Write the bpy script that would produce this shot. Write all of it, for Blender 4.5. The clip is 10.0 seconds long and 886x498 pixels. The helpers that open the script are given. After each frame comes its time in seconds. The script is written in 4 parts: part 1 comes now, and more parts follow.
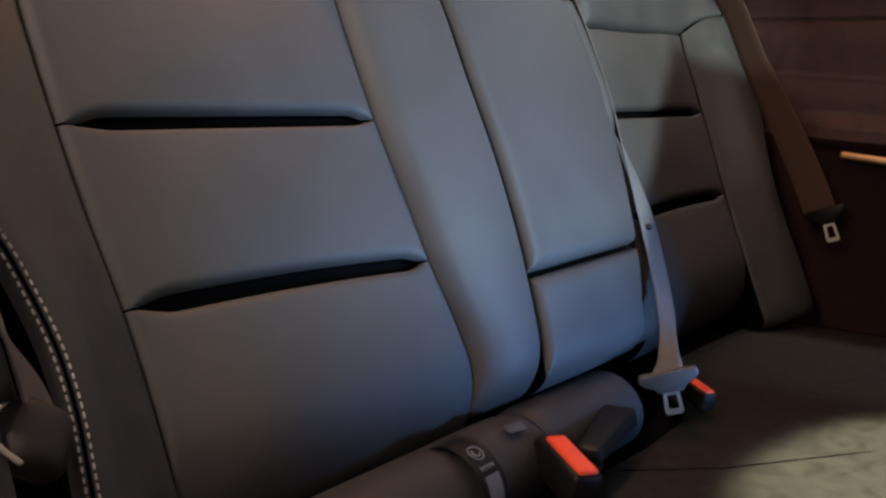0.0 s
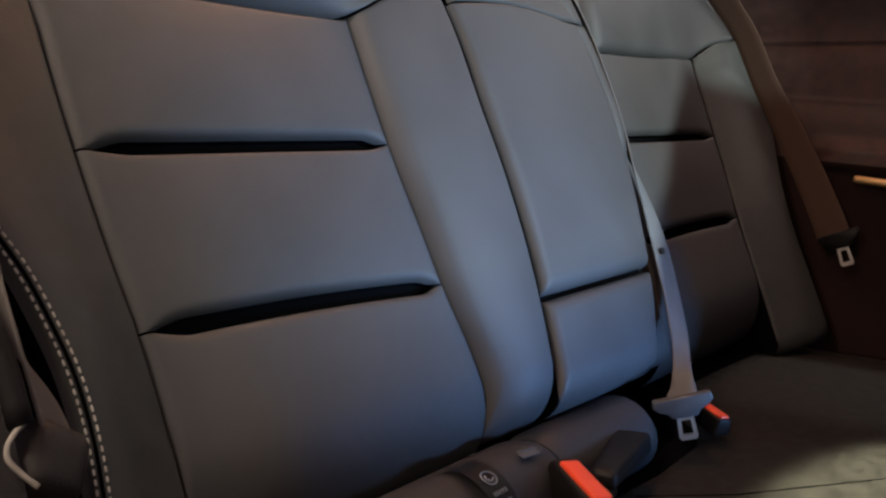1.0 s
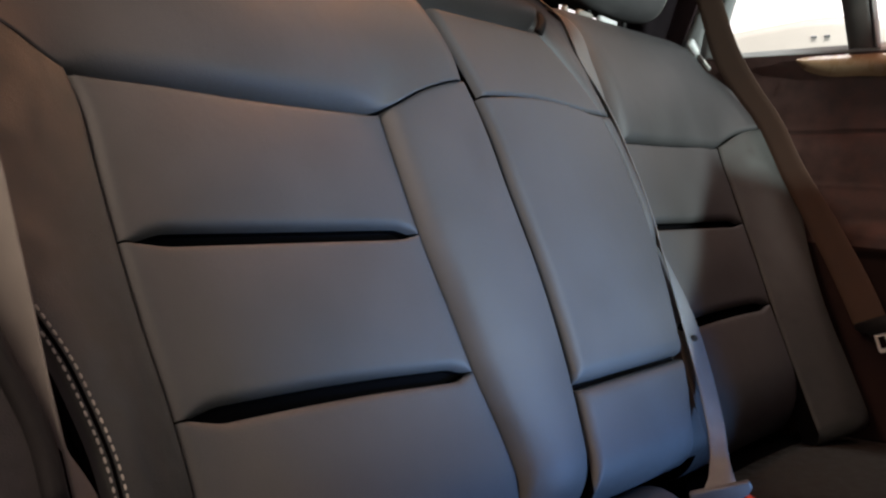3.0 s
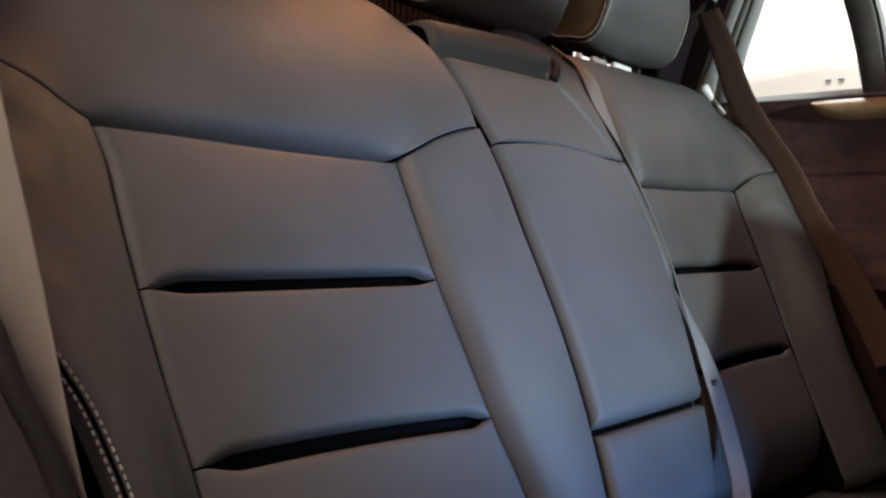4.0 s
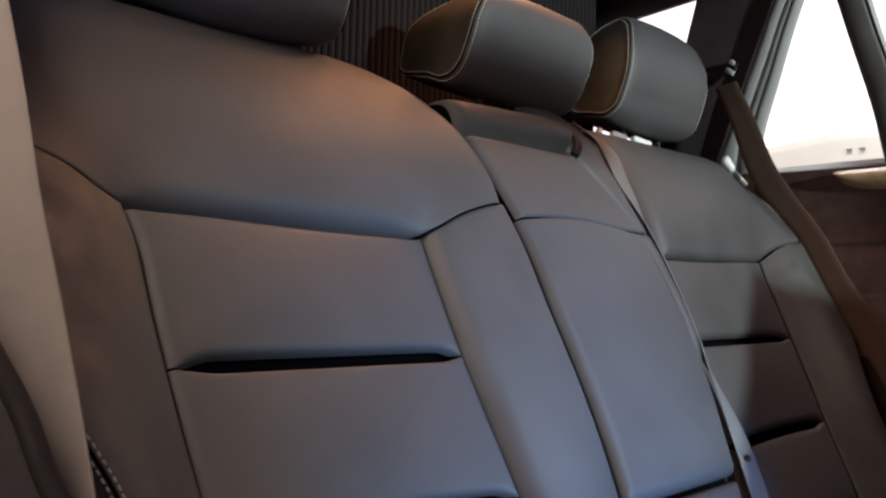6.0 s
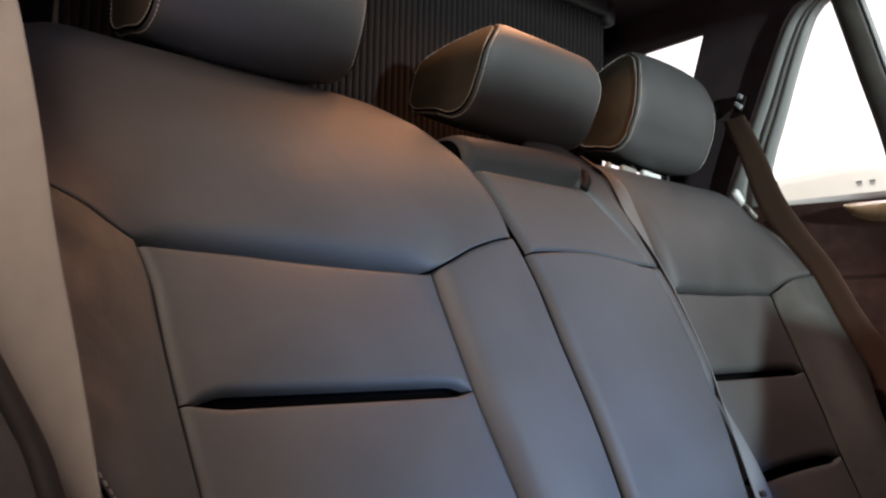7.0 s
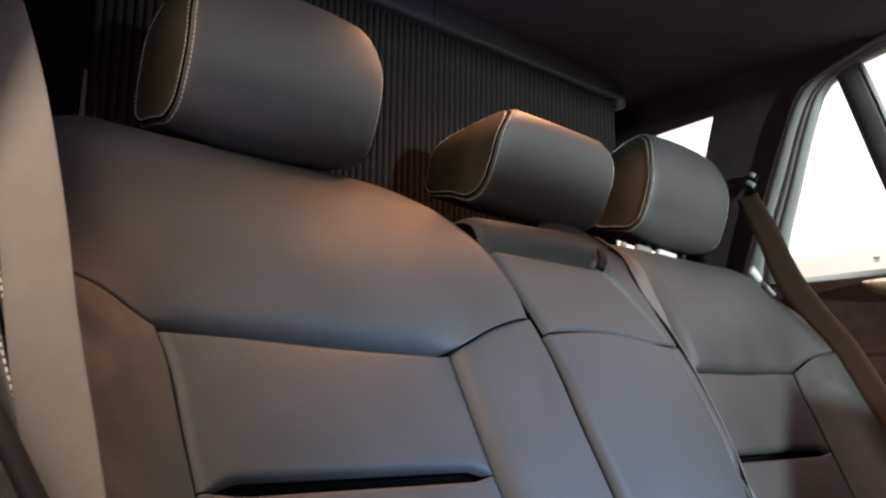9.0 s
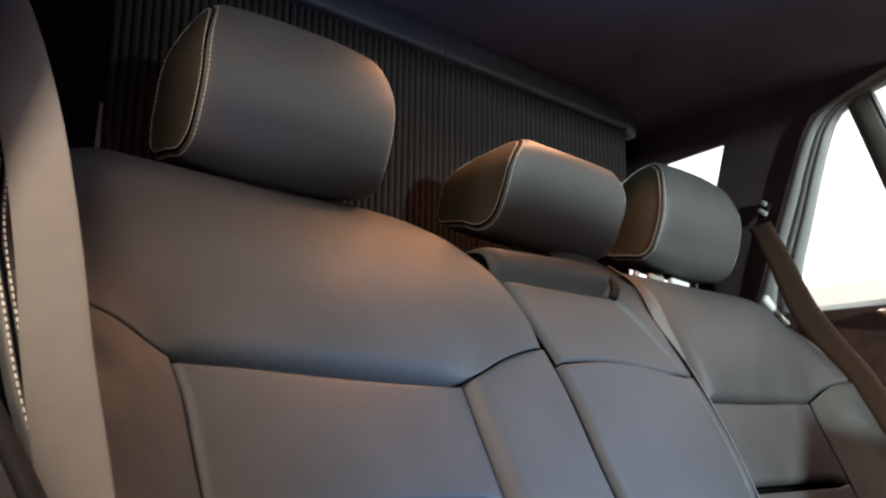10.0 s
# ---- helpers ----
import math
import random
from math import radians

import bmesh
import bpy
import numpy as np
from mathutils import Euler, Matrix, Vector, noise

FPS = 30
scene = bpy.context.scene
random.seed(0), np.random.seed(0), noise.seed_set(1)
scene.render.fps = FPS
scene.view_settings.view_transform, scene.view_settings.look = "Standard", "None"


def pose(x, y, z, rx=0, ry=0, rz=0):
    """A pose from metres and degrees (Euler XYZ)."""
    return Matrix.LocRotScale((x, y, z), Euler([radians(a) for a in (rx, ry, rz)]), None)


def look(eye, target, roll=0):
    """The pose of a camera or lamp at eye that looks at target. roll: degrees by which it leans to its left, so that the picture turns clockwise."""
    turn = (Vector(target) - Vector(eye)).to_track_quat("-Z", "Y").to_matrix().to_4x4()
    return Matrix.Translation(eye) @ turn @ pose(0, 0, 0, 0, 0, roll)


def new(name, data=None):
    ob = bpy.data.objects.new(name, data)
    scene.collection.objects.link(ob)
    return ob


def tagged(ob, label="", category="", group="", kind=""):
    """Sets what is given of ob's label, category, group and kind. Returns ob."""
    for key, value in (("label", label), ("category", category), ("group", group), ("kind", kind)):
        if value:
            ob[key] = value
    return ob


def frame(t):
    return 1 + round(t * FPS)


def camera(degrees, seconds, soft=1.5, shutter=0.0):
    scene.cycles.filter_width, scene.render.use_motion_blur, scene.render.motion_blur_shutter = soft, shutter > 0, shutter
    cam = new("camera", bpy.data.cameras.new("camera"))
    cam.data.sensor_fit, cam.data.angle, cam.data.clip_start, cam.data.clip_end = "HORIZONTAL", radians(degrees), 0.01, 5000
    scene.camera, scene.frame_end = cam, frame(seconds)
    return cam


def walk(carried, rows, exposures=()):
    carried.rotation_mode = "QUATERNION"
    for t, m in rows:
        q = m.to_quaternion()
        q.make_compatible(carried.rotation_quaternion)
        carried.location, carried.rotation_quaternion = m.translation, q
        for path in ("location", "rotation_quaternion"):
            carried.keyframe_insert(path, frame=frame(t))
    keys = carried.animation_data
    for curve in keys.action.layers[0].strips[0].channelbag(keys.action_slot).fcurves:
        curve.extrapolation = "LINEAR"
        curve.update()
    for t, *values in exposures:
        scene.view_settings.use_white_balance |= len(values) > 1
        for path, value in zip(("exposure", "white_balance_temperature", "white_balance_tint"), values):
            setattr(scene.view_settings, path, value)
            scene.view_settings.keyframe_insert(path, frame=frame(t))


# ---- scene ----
cam = camera(54.1, 10.0, soft=2.4)
PATH = [
    (0, (-0.888, -0.471, 0.748), (0.626, 0.764, 0.319), 3.6),
    (0.5, (-0.889, -0.469, 0.747), (0.621, 0.779, 0.343), 3.5),
    (1, (-0.891, -0.471, 0.749), (0.612, 0.793, 0.371), 3.5),
    (1.5, (-0.894, -0.474, 0.749), (0.599, 0.815, 0.42), 3.3),
    (2, (-0.895, -0.475, 0.749), (0.591, 0.835, 0.471), 3.2),
    (2.5, (-0.897, -0.476, 0.749), (0.583, 0.85, 0.52), 3.0),
    (4, (-0.902, -0.481, 0.75), (0.543, 0.9, 0.673), 2.3),
    (4.5, (-0.903, -0.482, 0.752), (0.528, 0.915, 0.72), 2.1),
    (5, (-0.904, -0.481, 0.753), (0.517, 0.927, 0.765), 1.7),
    (5.5, (-0.905, -0.481, 0.754), (0.508, 0.933, 0.807), 1.7),
    (7, (-0.908, -0.482, 0.754), (0.475, 0.953, 0.921), 1.3),
    (7.5, (-0.909, -0.483, 0.753), (0.459, 0.96, 0.974), 1.1),
    (8, (-0.91, -0.482, 0.753), (0.449, 0.961, 1.025), 1.0),
    (8.5, (-0.911, -0.484, 0.754), (0.437, 0.961, 1.065), 0.9),
    (9, (-0.912, -0.485, 0.754), (0.425, 0.96, 1.106), 0.7),
    (9.5, (-0.913, -0.486, 0.755), (0.411, 0.964, 1.137), 0.7),
    (10, (-0.914, -0.483, 0.754), (0.396, 0.968, 1.173), 0.6),
]
walk(cam, [(t, look(eye, target, roll)) for t, eye, target, roll in PATH],
     [(0.0, -0.08, 6500, 16), (2.5, -0.04, 6500, 17), (4.4, -0.02, 6500, 19), (5.0, -0.17, 6500, 21), (5.5, -0.12, 6500, 22), (7.0, 0.02, 6450, 19), (8.5, 0.15, 6450, 17), (10.0, 0.29, 6400, 15)])


# ---- world and lamps ----
world = bpy.data.worlds.new("garage_air")
world.use_nodes = True
scene.world = world
world.node_tree.nodes["Background"].inputs[0].default_value = (1.0, 0.70, 0.74, 1)
world.node_tree.nodes["Background"].inputs[1].default_value = 0.32


def area(name, eye, target, size, watts, colour, size_y=None):
    lamp = bpy.data.lights.new(name, "AREA")
    lamp.size, lamp.energy, lamp.color = size, watts, colour
    if size_y:
        lamp.shape, lamp.size_y = "RECTANGLE", size_y
    ob = new(name, lamp)
    ob.matrix_world = look(eye, target)
    return ob


# cool tubes of the garage ahead of the windscreen, an unseen blue lamp added low between the front seats, softer light
# beyond the open door
area("windscreen_light", (0.0, -3.0, 1.40), (0.1, 0.2, 0.6), 0.05, 155, (0.78, 0.96, 0.91), 0.09)
area("low_blue_light", (0.25, -1.6, 0.52), (-0.10, 0.1, 0.50), 0.20, 61, (0.22, 0.49, 1.0), 0.12)
area("garage_light", (-1.35, -0.45, 1.20), (-0.5, 0.35, 1.00), 0.85, 5.2, (1.0, 0.82, 0.58))
# Unseen lamp added outside the near door to brighten the near seat.
area("door_fill_light", (-1.14, -0.02, 1.46), (-0.5, 0.3, 1.00), 0.24, 11.0, (1.0, 0.80, 0.61))
# Unseen lamp added to brighten the pale bodywork outside.
area("bodywork_fill_light", (1.15, 0.4, 2.8), (1.9, 0.5, 1.1), 1.2, 40, (1.0, 0.98, 0.90), 0.1)
# unseen roof lamps: warm ones over the headrests, one added for the pale bench patch


def roof_lamp(name, eye, target, watts, colour, angle, blend, radius):
    lamp = bpy.data.lights.new(name, "SPOT")
    lamp.energy, lamp.color, lamp.shadow_soft_size, lamp.spot_size, lamp.spot_blend = watts, colour, radius, radians(angle), blend
    new(name, lamp).matrix_world = look(eye, target)


roof_lamp("reading_light", (-0.125, 0.36, 1.385), (-0.17, 0.31, 0.9), 1.3, (1.0, 0.42, 0.16), 124, 1.0, 0.010)
roof_lamp("reading_light", (0.115, 0.295, 1.385), (0.04, 0.25, 0.9), 7.0, (1.0, 0.44, 0.18), 122, 1.0, 0.012)
# Unseen lamp added to warm the far door and fill the far seat.
roof_lamp("reading_light", (0.60, -0.30, 1.385), (0.74, -0.02, 0.70), 6.0, (1.0, 0.60, 0.44), 70, 1.0, 0.02)
roof_lamp("dome_light", (-0.02, 0.215, 1.385), (-0.15, 0.14, 0.77), 5.0, (1.0, 0.56, 0.33), 150, 1.0, 0.015)
# Spot added to make the pale patch on the bench.
roof_lamp("bench_patch_light", (0.02, -0.42, 1.385), (0.028, -0.474, 0.34), 340, (1.0, 1.0, 0.70), 33, 0.25, 0.02)


# ---- materials ----
def material(name, colour, rough=0.5, metal=0.0, grain=0.0, size=400.0, wear=0.12, coarse=9.0, spec=0.5, folds=0.0):
    """A surface with fine grain and slow change of tone; sizes are per metre."""
    m = bpy.data.materials.new(name)
    m.use_nodes = True
    n, l = m.node_tree.nodes, m.node_tree.links
    b = n["Principled BSDF"]
    b.inputs["Roughness"].default_value, b.inputs["Metallic"].default_value = rough, metal
    b.inputs["Specular IOR Level"].default_value = spec
    co = n.new("ShaderNodeTexCoord")
    slow = n.new("ShaderNodeTexNoise")
    slow.inputs["Scale"].default_value, slow.inputs["Detail"].default_value = coarse, 5
    l.new(co.outputs["Object"], slow.inputs["Vector"])
    ramp = n.new("ShaderNodeMapRange")
    ramp.inputs["To Min"].default_value, ramp.inputs["To Max"].default_value = 1 - wear, 1 + wear
    ramp.inputs["From Min"].default_value, ramp.inputs["From Max"].default_value = 0.3, 0.7
    l.new(slow.outputs["Fac"], ramp.inputs["Value"])
    mix = n.new("ShaderNodeVectorMath")
    mix.operation = "SCALE"
    mix.inputs[0].default_value = colour
    l.new(ramp.outputs["Result"], mix.inputs["Scale"])
    l.new(mix.outputs["Vector"], b.inputs["Base Color"])
    rr = n.new("ShaderNodeMapRange")
    rr.inputs["From Min"].default_value, rr.inputs["From Max"].default_value = 0.3, 0.7
    rr.inputs["To Min"].default_value, rr.inputs["To Max"].default_value = max(0.02, rough - 0.5 * wear), min(1, rough + 0.5 * wear)
    l.new(slow.outputs["Fac"], rr.inputs["Value"])
    l.new(rr.outputs["Result"], b.inputs["Roughness"])
    if grain:
        fine = n.new("ShaderNodeTexVoronoi")
        fine.inputs["Scale"].default_value = size
        l.new(co.outputs["Object"], fine.inputs["Vector"])
        bump = n.new("ShaderNodeBump")
        bump.inputs["Strength"].default_value, bump.inputs["Distance"].default_value = grain, 0.0006
        l.new(fine.outputs["Distance"], bump.inputs["Height"])
        l.new(bump.outputs["Normal"], b.inputs["Normal"])
        if folds:
            soft = n.new("ShaderNodeTexNoise")
            soft.inputs["Scale"].default_value, soft.inputs["Detail"].default_value = 26, 3
            l.new(co.outputs["Object"], soft.inputs["Vector"])
            swell = n.new("ShaderNodeBump")
            swell.inputs["Strength"].default_value, swell.inputs["Distance"].default_value = folds, 0.004
            l.new(soft.outputs["Fac"], swell.inputs["Height"])
            l.new(swell.outputs["Normal"], bump.inputs["Normal"])
    return m


def weave(name, colour, rough=0.8, per_metre=900.0):
    """Woven webbing: fine ribs along and across."""
    m = material(name, colour, rough, wear=0.1, coarse=40)
    n, l = m.node_tree.nodes, m.node_tree.links
    co = n.new("ShaderNodeTexCoord")
    w = n.new("ShaderNodeTexWave")
    w.wave_type, w.bands_direction = "BANDS", "Z"
    w.inputs["Scale"].default_value = per_metre * 0.314
    w.inputs["Distortion"].default_value = 0.0
    l.new(co.outputs["Object"], w.inputs["Vector"])
    bump = n.new("ShaderNodeBump")
    bump.inputs["Strength"].default_value, bump.inputs["Distance"].default_value = 0.25, 0.0004
    l.new(w.outputs["Fac"], bump.inputs["Height"])
    l.new(bump.outputs["Normal"], n["Principled BSDF"].inputs["Normal"])
    return m


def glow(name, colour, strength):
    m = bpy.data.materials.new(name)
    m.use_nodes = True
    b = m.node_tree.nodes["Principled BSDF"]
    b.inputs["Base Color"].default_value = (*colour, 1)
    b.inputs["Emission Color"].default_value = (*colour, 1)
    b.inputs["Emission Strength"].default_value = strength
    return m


LEATHER = material("black_leather", (0.052, 0.051, 0.052), 0.58, grain=0.22, size=900, wear=0.12, coarse=11, spec=0.42, folds=0.22)
SIDE = material("side_leather", (0.0355, 0.0395, 0.037), 0.55, grain=0.35, size=800, wear=0.24, coarse=42, folds=0.35)
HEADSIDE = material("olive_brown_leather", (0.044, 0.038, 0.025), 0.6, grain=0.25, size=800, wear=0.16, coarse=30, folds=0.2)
# Bench leather darkened and browned to stand for its shade.
COVER = material("shaded_bench_leather", (0.0138, 0.0128, 0.0104), 0.7, grain=0.4, size=700, wear=0.34, coarse=55, spec=0.25, folds=0.5)
# Near-black for seams and backing, also painting the shade inside gaps.
SEAM = material("black_seam_and_shade", (0.0025, 0.0024, 0.0028), 0.95, wear=0.1, spec=0.02)
# Seat leather darkened to paint the shade on the rear roll.
ROLL_LEATHER = material("shaded_roll_leather", (0.024, 0.024, 0.027), 0.58, grain=0.22, size=900, wear=0.14, coarse=12, spec=0.4, folds=0.3)
THREAD = material("white_thread", (0.54, 0.52, 0.46), 0.7, wear=0.12, coarse=300)
WEB = weave("belt_webbing", (0.108, 0.100, 0.093))
# Webbing copies tinted for the light: cool on the middle belt, warm on the far.
WEBGREY = weave("cool_lit_webbing", (0.113, 0.115, 0.116))
WEBDARK = weave("warm_shade_webbing", (0.060, 0.031, 0.018))
BLACK = material("black_plastic", (0.0065, 0.006, 0.006), 0.45, grain=0.25, size=1200, wear=0.1, coarse=30, spec=0.22)
SLATE = material("slate_plastic", (0.060, 0.062, 0.068), 0.5, wear=0.12, coarse=60)
STEEL = material("bright_steel", (0.74, 0.70, 0.64), 0.5, metal=1.0, wear=0.1, coarse=60)
RED = material("red_plastic", (0.90, 0.085, 0.030), 0.4, wear=0.05, coarse=50)
DOOR = material("door_trim_vinyl", (0.066, 0.033, 0.027), 0.55, grain=0.4, size=700, wear=0.32, coarse=40, folds=0.4)
# Door trim darkened to paint the shade below the armrest.
DOORLOW = material("shaded_lower_door", (0.022, 0.012, 0.011), 0.9, grain=0.5, size=900, wear=0.25, coarse=14, spec=0.15)
WOODTRIM = material("satin_trim_strip", (0.30, 0.20, 0.11), 0.3, wear=0.2, coarse=20)
ROOF = material("headliner_cloth", (0.090, 0.068, 0.080), 0.95, grain=0.4, size=1500, wear=0.2, coarse=7, spec=0.2)
PILLAR = material("dark_pillar_cloth", (0.062, 0.047, 0.053), 0.95, grain=0.4, size=1500, wear=0.25, coarse=9, spec=0.2)
NET = material("pleated_screen_cloth", (0.016, 0.0135, 0.0135), 0.95, grain=0.4, size=1500, wear=0.15, coarse=20, spec=0.15)
STRIP = material("grey_strip_cloth", (0.21, 0.185, 0.18), 0.8, wear=0.2, coarse=20)
TAG = material("grey_tag_cloth", (0.065, 0.068, 0.075), 0.8, wear=0.2, coarse=200)
BAR = material("screen_cassette", (0.030, 0.026, 0.028), 0.6, wear=0.15, coarse=14)
FRAME = material("grey_window_moulding", (0.25, 0.255, 0.25), 0.5, wear=0.1, coarse=10)
DIVIDER = material("grey_brown_divider", (0.085, 0.078, 0.070), 0.6, wear=0.2, coarse=25)
RUBBER = material("door_seal_rubber", (0.006, 0.0055, 0.0062), 0.75, wear=0.2, coarse=60, spec=0.25)
JAMB = material("dark_jamb_trim", (0.0075, 0.0062, 0.0082), 0.7, grain=0.4, size=900, wear=0.4, coarse=70, folds=0.3)
CARPET = material("dark_carpet", (0.020, 0.017, 0.016), 1.0, grain=0.6, size=700, wear=0.3, coarse=25)
CHROME = material("bronze_strip", (0.95, 0.62, 0.30), 0.5, metal=1.0, wear=0.05)
ANCHOR = material("brown_black_trim", (0.014, 0.0115, 0.010), 0.6, grain=0.3, size=900, wear=0.3, coarse=60)
WORN = material("worn_metal", (0.24, 0.225, 0.20), 0.5, wear=0.2, coarse=60)
PRINT = material("faded_print", (0.13, 0.14, 0.16), 0.7, wear=0.15, coarse=200)
GREY = material("grey_print", (0.30, 0.31, 0.33), 0.6, wear=0.05)
WHITEP = material("pale_plastic", (0.70, 0.70, 0.68), 0.45, wear=0.06)
CONCRETE = material("pale_concrete", (0.45, 0.44, 0.42), 0.85, wear=0.15, coarse=3)
# Wall made to glow, though no lamp, for the overexposed outside.
OUTWALL = glow("glowing_garage_wall", (1.0, 0.99, 0.96), 1.05)
CARPAINT = material("pale_car_paint", (0.74, 0.72, 0.64), 0.35, wear=0.03)


# ---- mesh helpers ----
def mesh_of(name, verts, faces, mat, smooth=True):
    me = bpy.data.meshes.new(name)
    me.from_pydata([tuple(v) for v in verts], [], faces)
    me.materials.append(mat)
    if smooth:
        me.polygons.foreach_set("use_smooth", [True] * len(me.polygons))
    me.update()
    return me


def part(name, me, parent=None, label="", m=None):
    ob = new(name, me)
    if parent is not None:
        ob.parent = parent
    if m is not None:
        ob.matrix_local = m
    if label:
        ob["label"] = label
    return ob


def thing(name, m, label, category, group="", kind=""):
    ob = new(name)
    ob.empty_display_size = 0.02
    ob.matrix_world = m
    return tagged(ob, label, category, group, kind)


def curve(pairs):
    """A smooth function through (position, value) pairs."""
    xs, ys = np.array([p[0] for p in pairs], float), np.array([p[1] for p in pairs], float)
    k = np.gradient(ys, xs) if len(xs) > 2 else np.full(len(xs), (ys[-1] - ys[0]) / (xs[-1] - xs[0]))

    def value(x):
        x = min(max(x, xs[0]), xs[-1])
        i = min(max(int(np.searchsorted(xs, x)) - 1, 0), len(xs) - 2)
        h = xs[i + 1] - xs[i]
        s = (x - xs[i]) / h
        return float((2 * s**3 - 3 * s**2 + 1) * ys[i] + (s**3 - 2 * s**2 + s) * h * k[i] + (3 * s**2 - 2 * s**3) * ys[i + 1] + (s**3 - s**2) * h * k[i + 1])

    return value


def ease(s):
    s = min(max(s, 0.0), 1.0)
    return s * s * (3 - 2 * s)


def spread(n):
    """Steps from 0 to 1, closer at both ends."""
    return [0.25 * s + 0.75 * (0.5 - 0.5 * math.cos(math.pi * s)) for s in (i / n for i in range(n + 1))]


def roll_off(dist, r):
    """How far a padded edge of radius r falls away at that distance from its seam."""
    if r <= 0 or dist >= r:
        return 0.0
    q = 1 - max(dist, 0) / r
    return r * (1 - math.sqrt(max(0.0, 1 - q * q)))


def pad(name, where, mat, radii, parent, label="", nu=36, nv=36, width=0.3, height=0.15, crown=0.0, depth=1.0):
    """A padded panel. where(u, v) gives x, depth towards the cabin and height; radii: left, right, bottom, top, each a number or a function of u or v."""
    us, vs = spread(nu), spread(nv)
    get = lambda r, s: r(s) if callable(r) else r
    verts = []
    for v in vs:
        for u in us:
            x, d, z = where(u, v)
            drop = max(roll_off(u * width, get(radii[0], v)), roll_off((1 - u) * width, get(radii[1], v)), roll_off(v * height, get(radii[2], u)), roll_off((1 - v) * height, get(radii[3], u)))
            d += crown * (1 - (2 * u - 1) ** 2) * (1 - (2 * v - 1) ** 2) - depth * drop
            verts.append((x, -d, z))
    w = nu + 1
    faces = [(j * w + i, j * w + i + 1, (j + 1) * w + i + 1, (j + 1) * w + i) for j in range(nv) for i in range(nu)]
    rim = [i for i in range(w)] + [j * w + nu for j in range(1, nv + 1)] + [nv * w + i for i in range(nu - 1, -1, -1)] + [j * w for j in range(nv - 1, 0, -1)]
    base, m, shown = len(verts), len(rim), len(faces)
    # Skirt round the rim, coloured near-black as the shade between panels.
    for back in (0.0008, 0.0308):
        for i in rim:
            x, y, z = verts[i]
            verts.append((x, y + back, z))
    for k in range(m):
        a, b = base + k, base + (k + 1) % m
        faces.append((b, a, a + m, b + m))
    me = mesh_of(name, verts, faces, mat)
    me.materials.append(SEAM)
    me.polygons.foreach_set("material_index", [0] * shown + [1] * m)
    return part(name, me, parent, label)


def rounded_box(name, sx, sy, sz, mat, parent=None, m=None, r=0.004, seg=3, label="", shape=None):
    bm = bmesh.new()
    bmesh.ops.create_cube(bm, size=1)
    for v in bm.verts:
        v.co = (v.co.x * sx, v.co.y * sy, v.co.z * sz)
        if shape:
            v.co = Vector(shape(*v.co))
    bmesh.ops.bevel(bm, geom=bm.edges[:], offset=r, segments=seg, affect="EDGES", profile=0.5)
    me = bpy.data.meshes.new(name)
    bm.to_mesh(me)
    bm.free()
    me.materials.append(mat)
    me.polygons.foreach_set("use_smooth", [True] * len(me.polygons))
    return part(name, me, parent, label, m)


def sweep(name, points, r, mat, parent=None, label="", sides=8, m=None):
    """A round cord along points."""
    pts = [Vector(p) for p in points]
    verts, faces = [], []
    for i, p in enumerate(pts):
        t = (pts[min(i + 1, len(pts) - 1)] - pts[max(i - 1, 0)]).normalized()
        a = t.orthogonal().normalized() if i == 0 else (a - t * a.dot(t)).normalized()
        b = t.cross(a)
        for k in range(sides):
            q = 2 * math.pi * k / sides
            verts.append(p + r * (math.cos(q) * a + math.sin(q) * b))
    for i in range(len(pts) - 1):
        for k in range(sides):
            faces.append((i * sides + k, i * sides + (k + 1) % sides, (i + 1) * sides + (k + 1) % sides, (i + 1) * sides + k))
    faces += [tuple(range(sides))[::-1], tuple(range((len(pts) - 1) * sides, len(pts) * sides))]
    return part(name, mesh_of(name, verts, faces, mat), parent, label, m)


def chain(points, n):
    """n + 1 points along a smooth line through the given ones."""
    s = [0.0]
    for a, b in zip(points, points[1:]):
        s.append(s[-1] + max(1e-6, math.dist(a, b)))
    f = [curve([(q, p[k]) for q, p in zip(s, points)]) for k in range(len(points[0]))]
    return [tuple(g(s[-1] * i / n) for g in f) for i in range(n + 1)]


def ribbon(name, rows, mat, parent, thick=0.0013, n=60, label=""):
    """Webbing along rows of (x, y, z, across x, y, z): the middle line and half its width as a vector."""
    pts = chain(rows, n)
    verts, faces = [], []
    for side in (1, -1):
        base = len(verts)
        for i, p in enumerate(pts):
            c, h = Vector(p[:3]), Vector(p[3:])
            ahead = Vector(pts[min(i + 1, n)][:3]) - Vector(pts[max(i - 1, 0)][:3])
            nor = ahead.cross(h).normalized() * thick * side
            for s, k in ((-1, 0), (-0.985, 0.7), (-0.95, 1), (-0.5, 1), (0, 1), (0.5, 1), (0.95, 1), (0.985, 0.7), (1, 0)):
                verts.append(c + s * h + nor * k)
        for i in range(n):
            for k in range(8):
                q = (base + i * 9 + k, base + i * 9 + k + 1, base + (i + 1) * 9 + k + 1, base + (i + 1) * 9 + k)
                faces.append(q if side > 0 else q[::-1])
    return part(name, mesh_of(name, verts, faces, mat), parent, label)


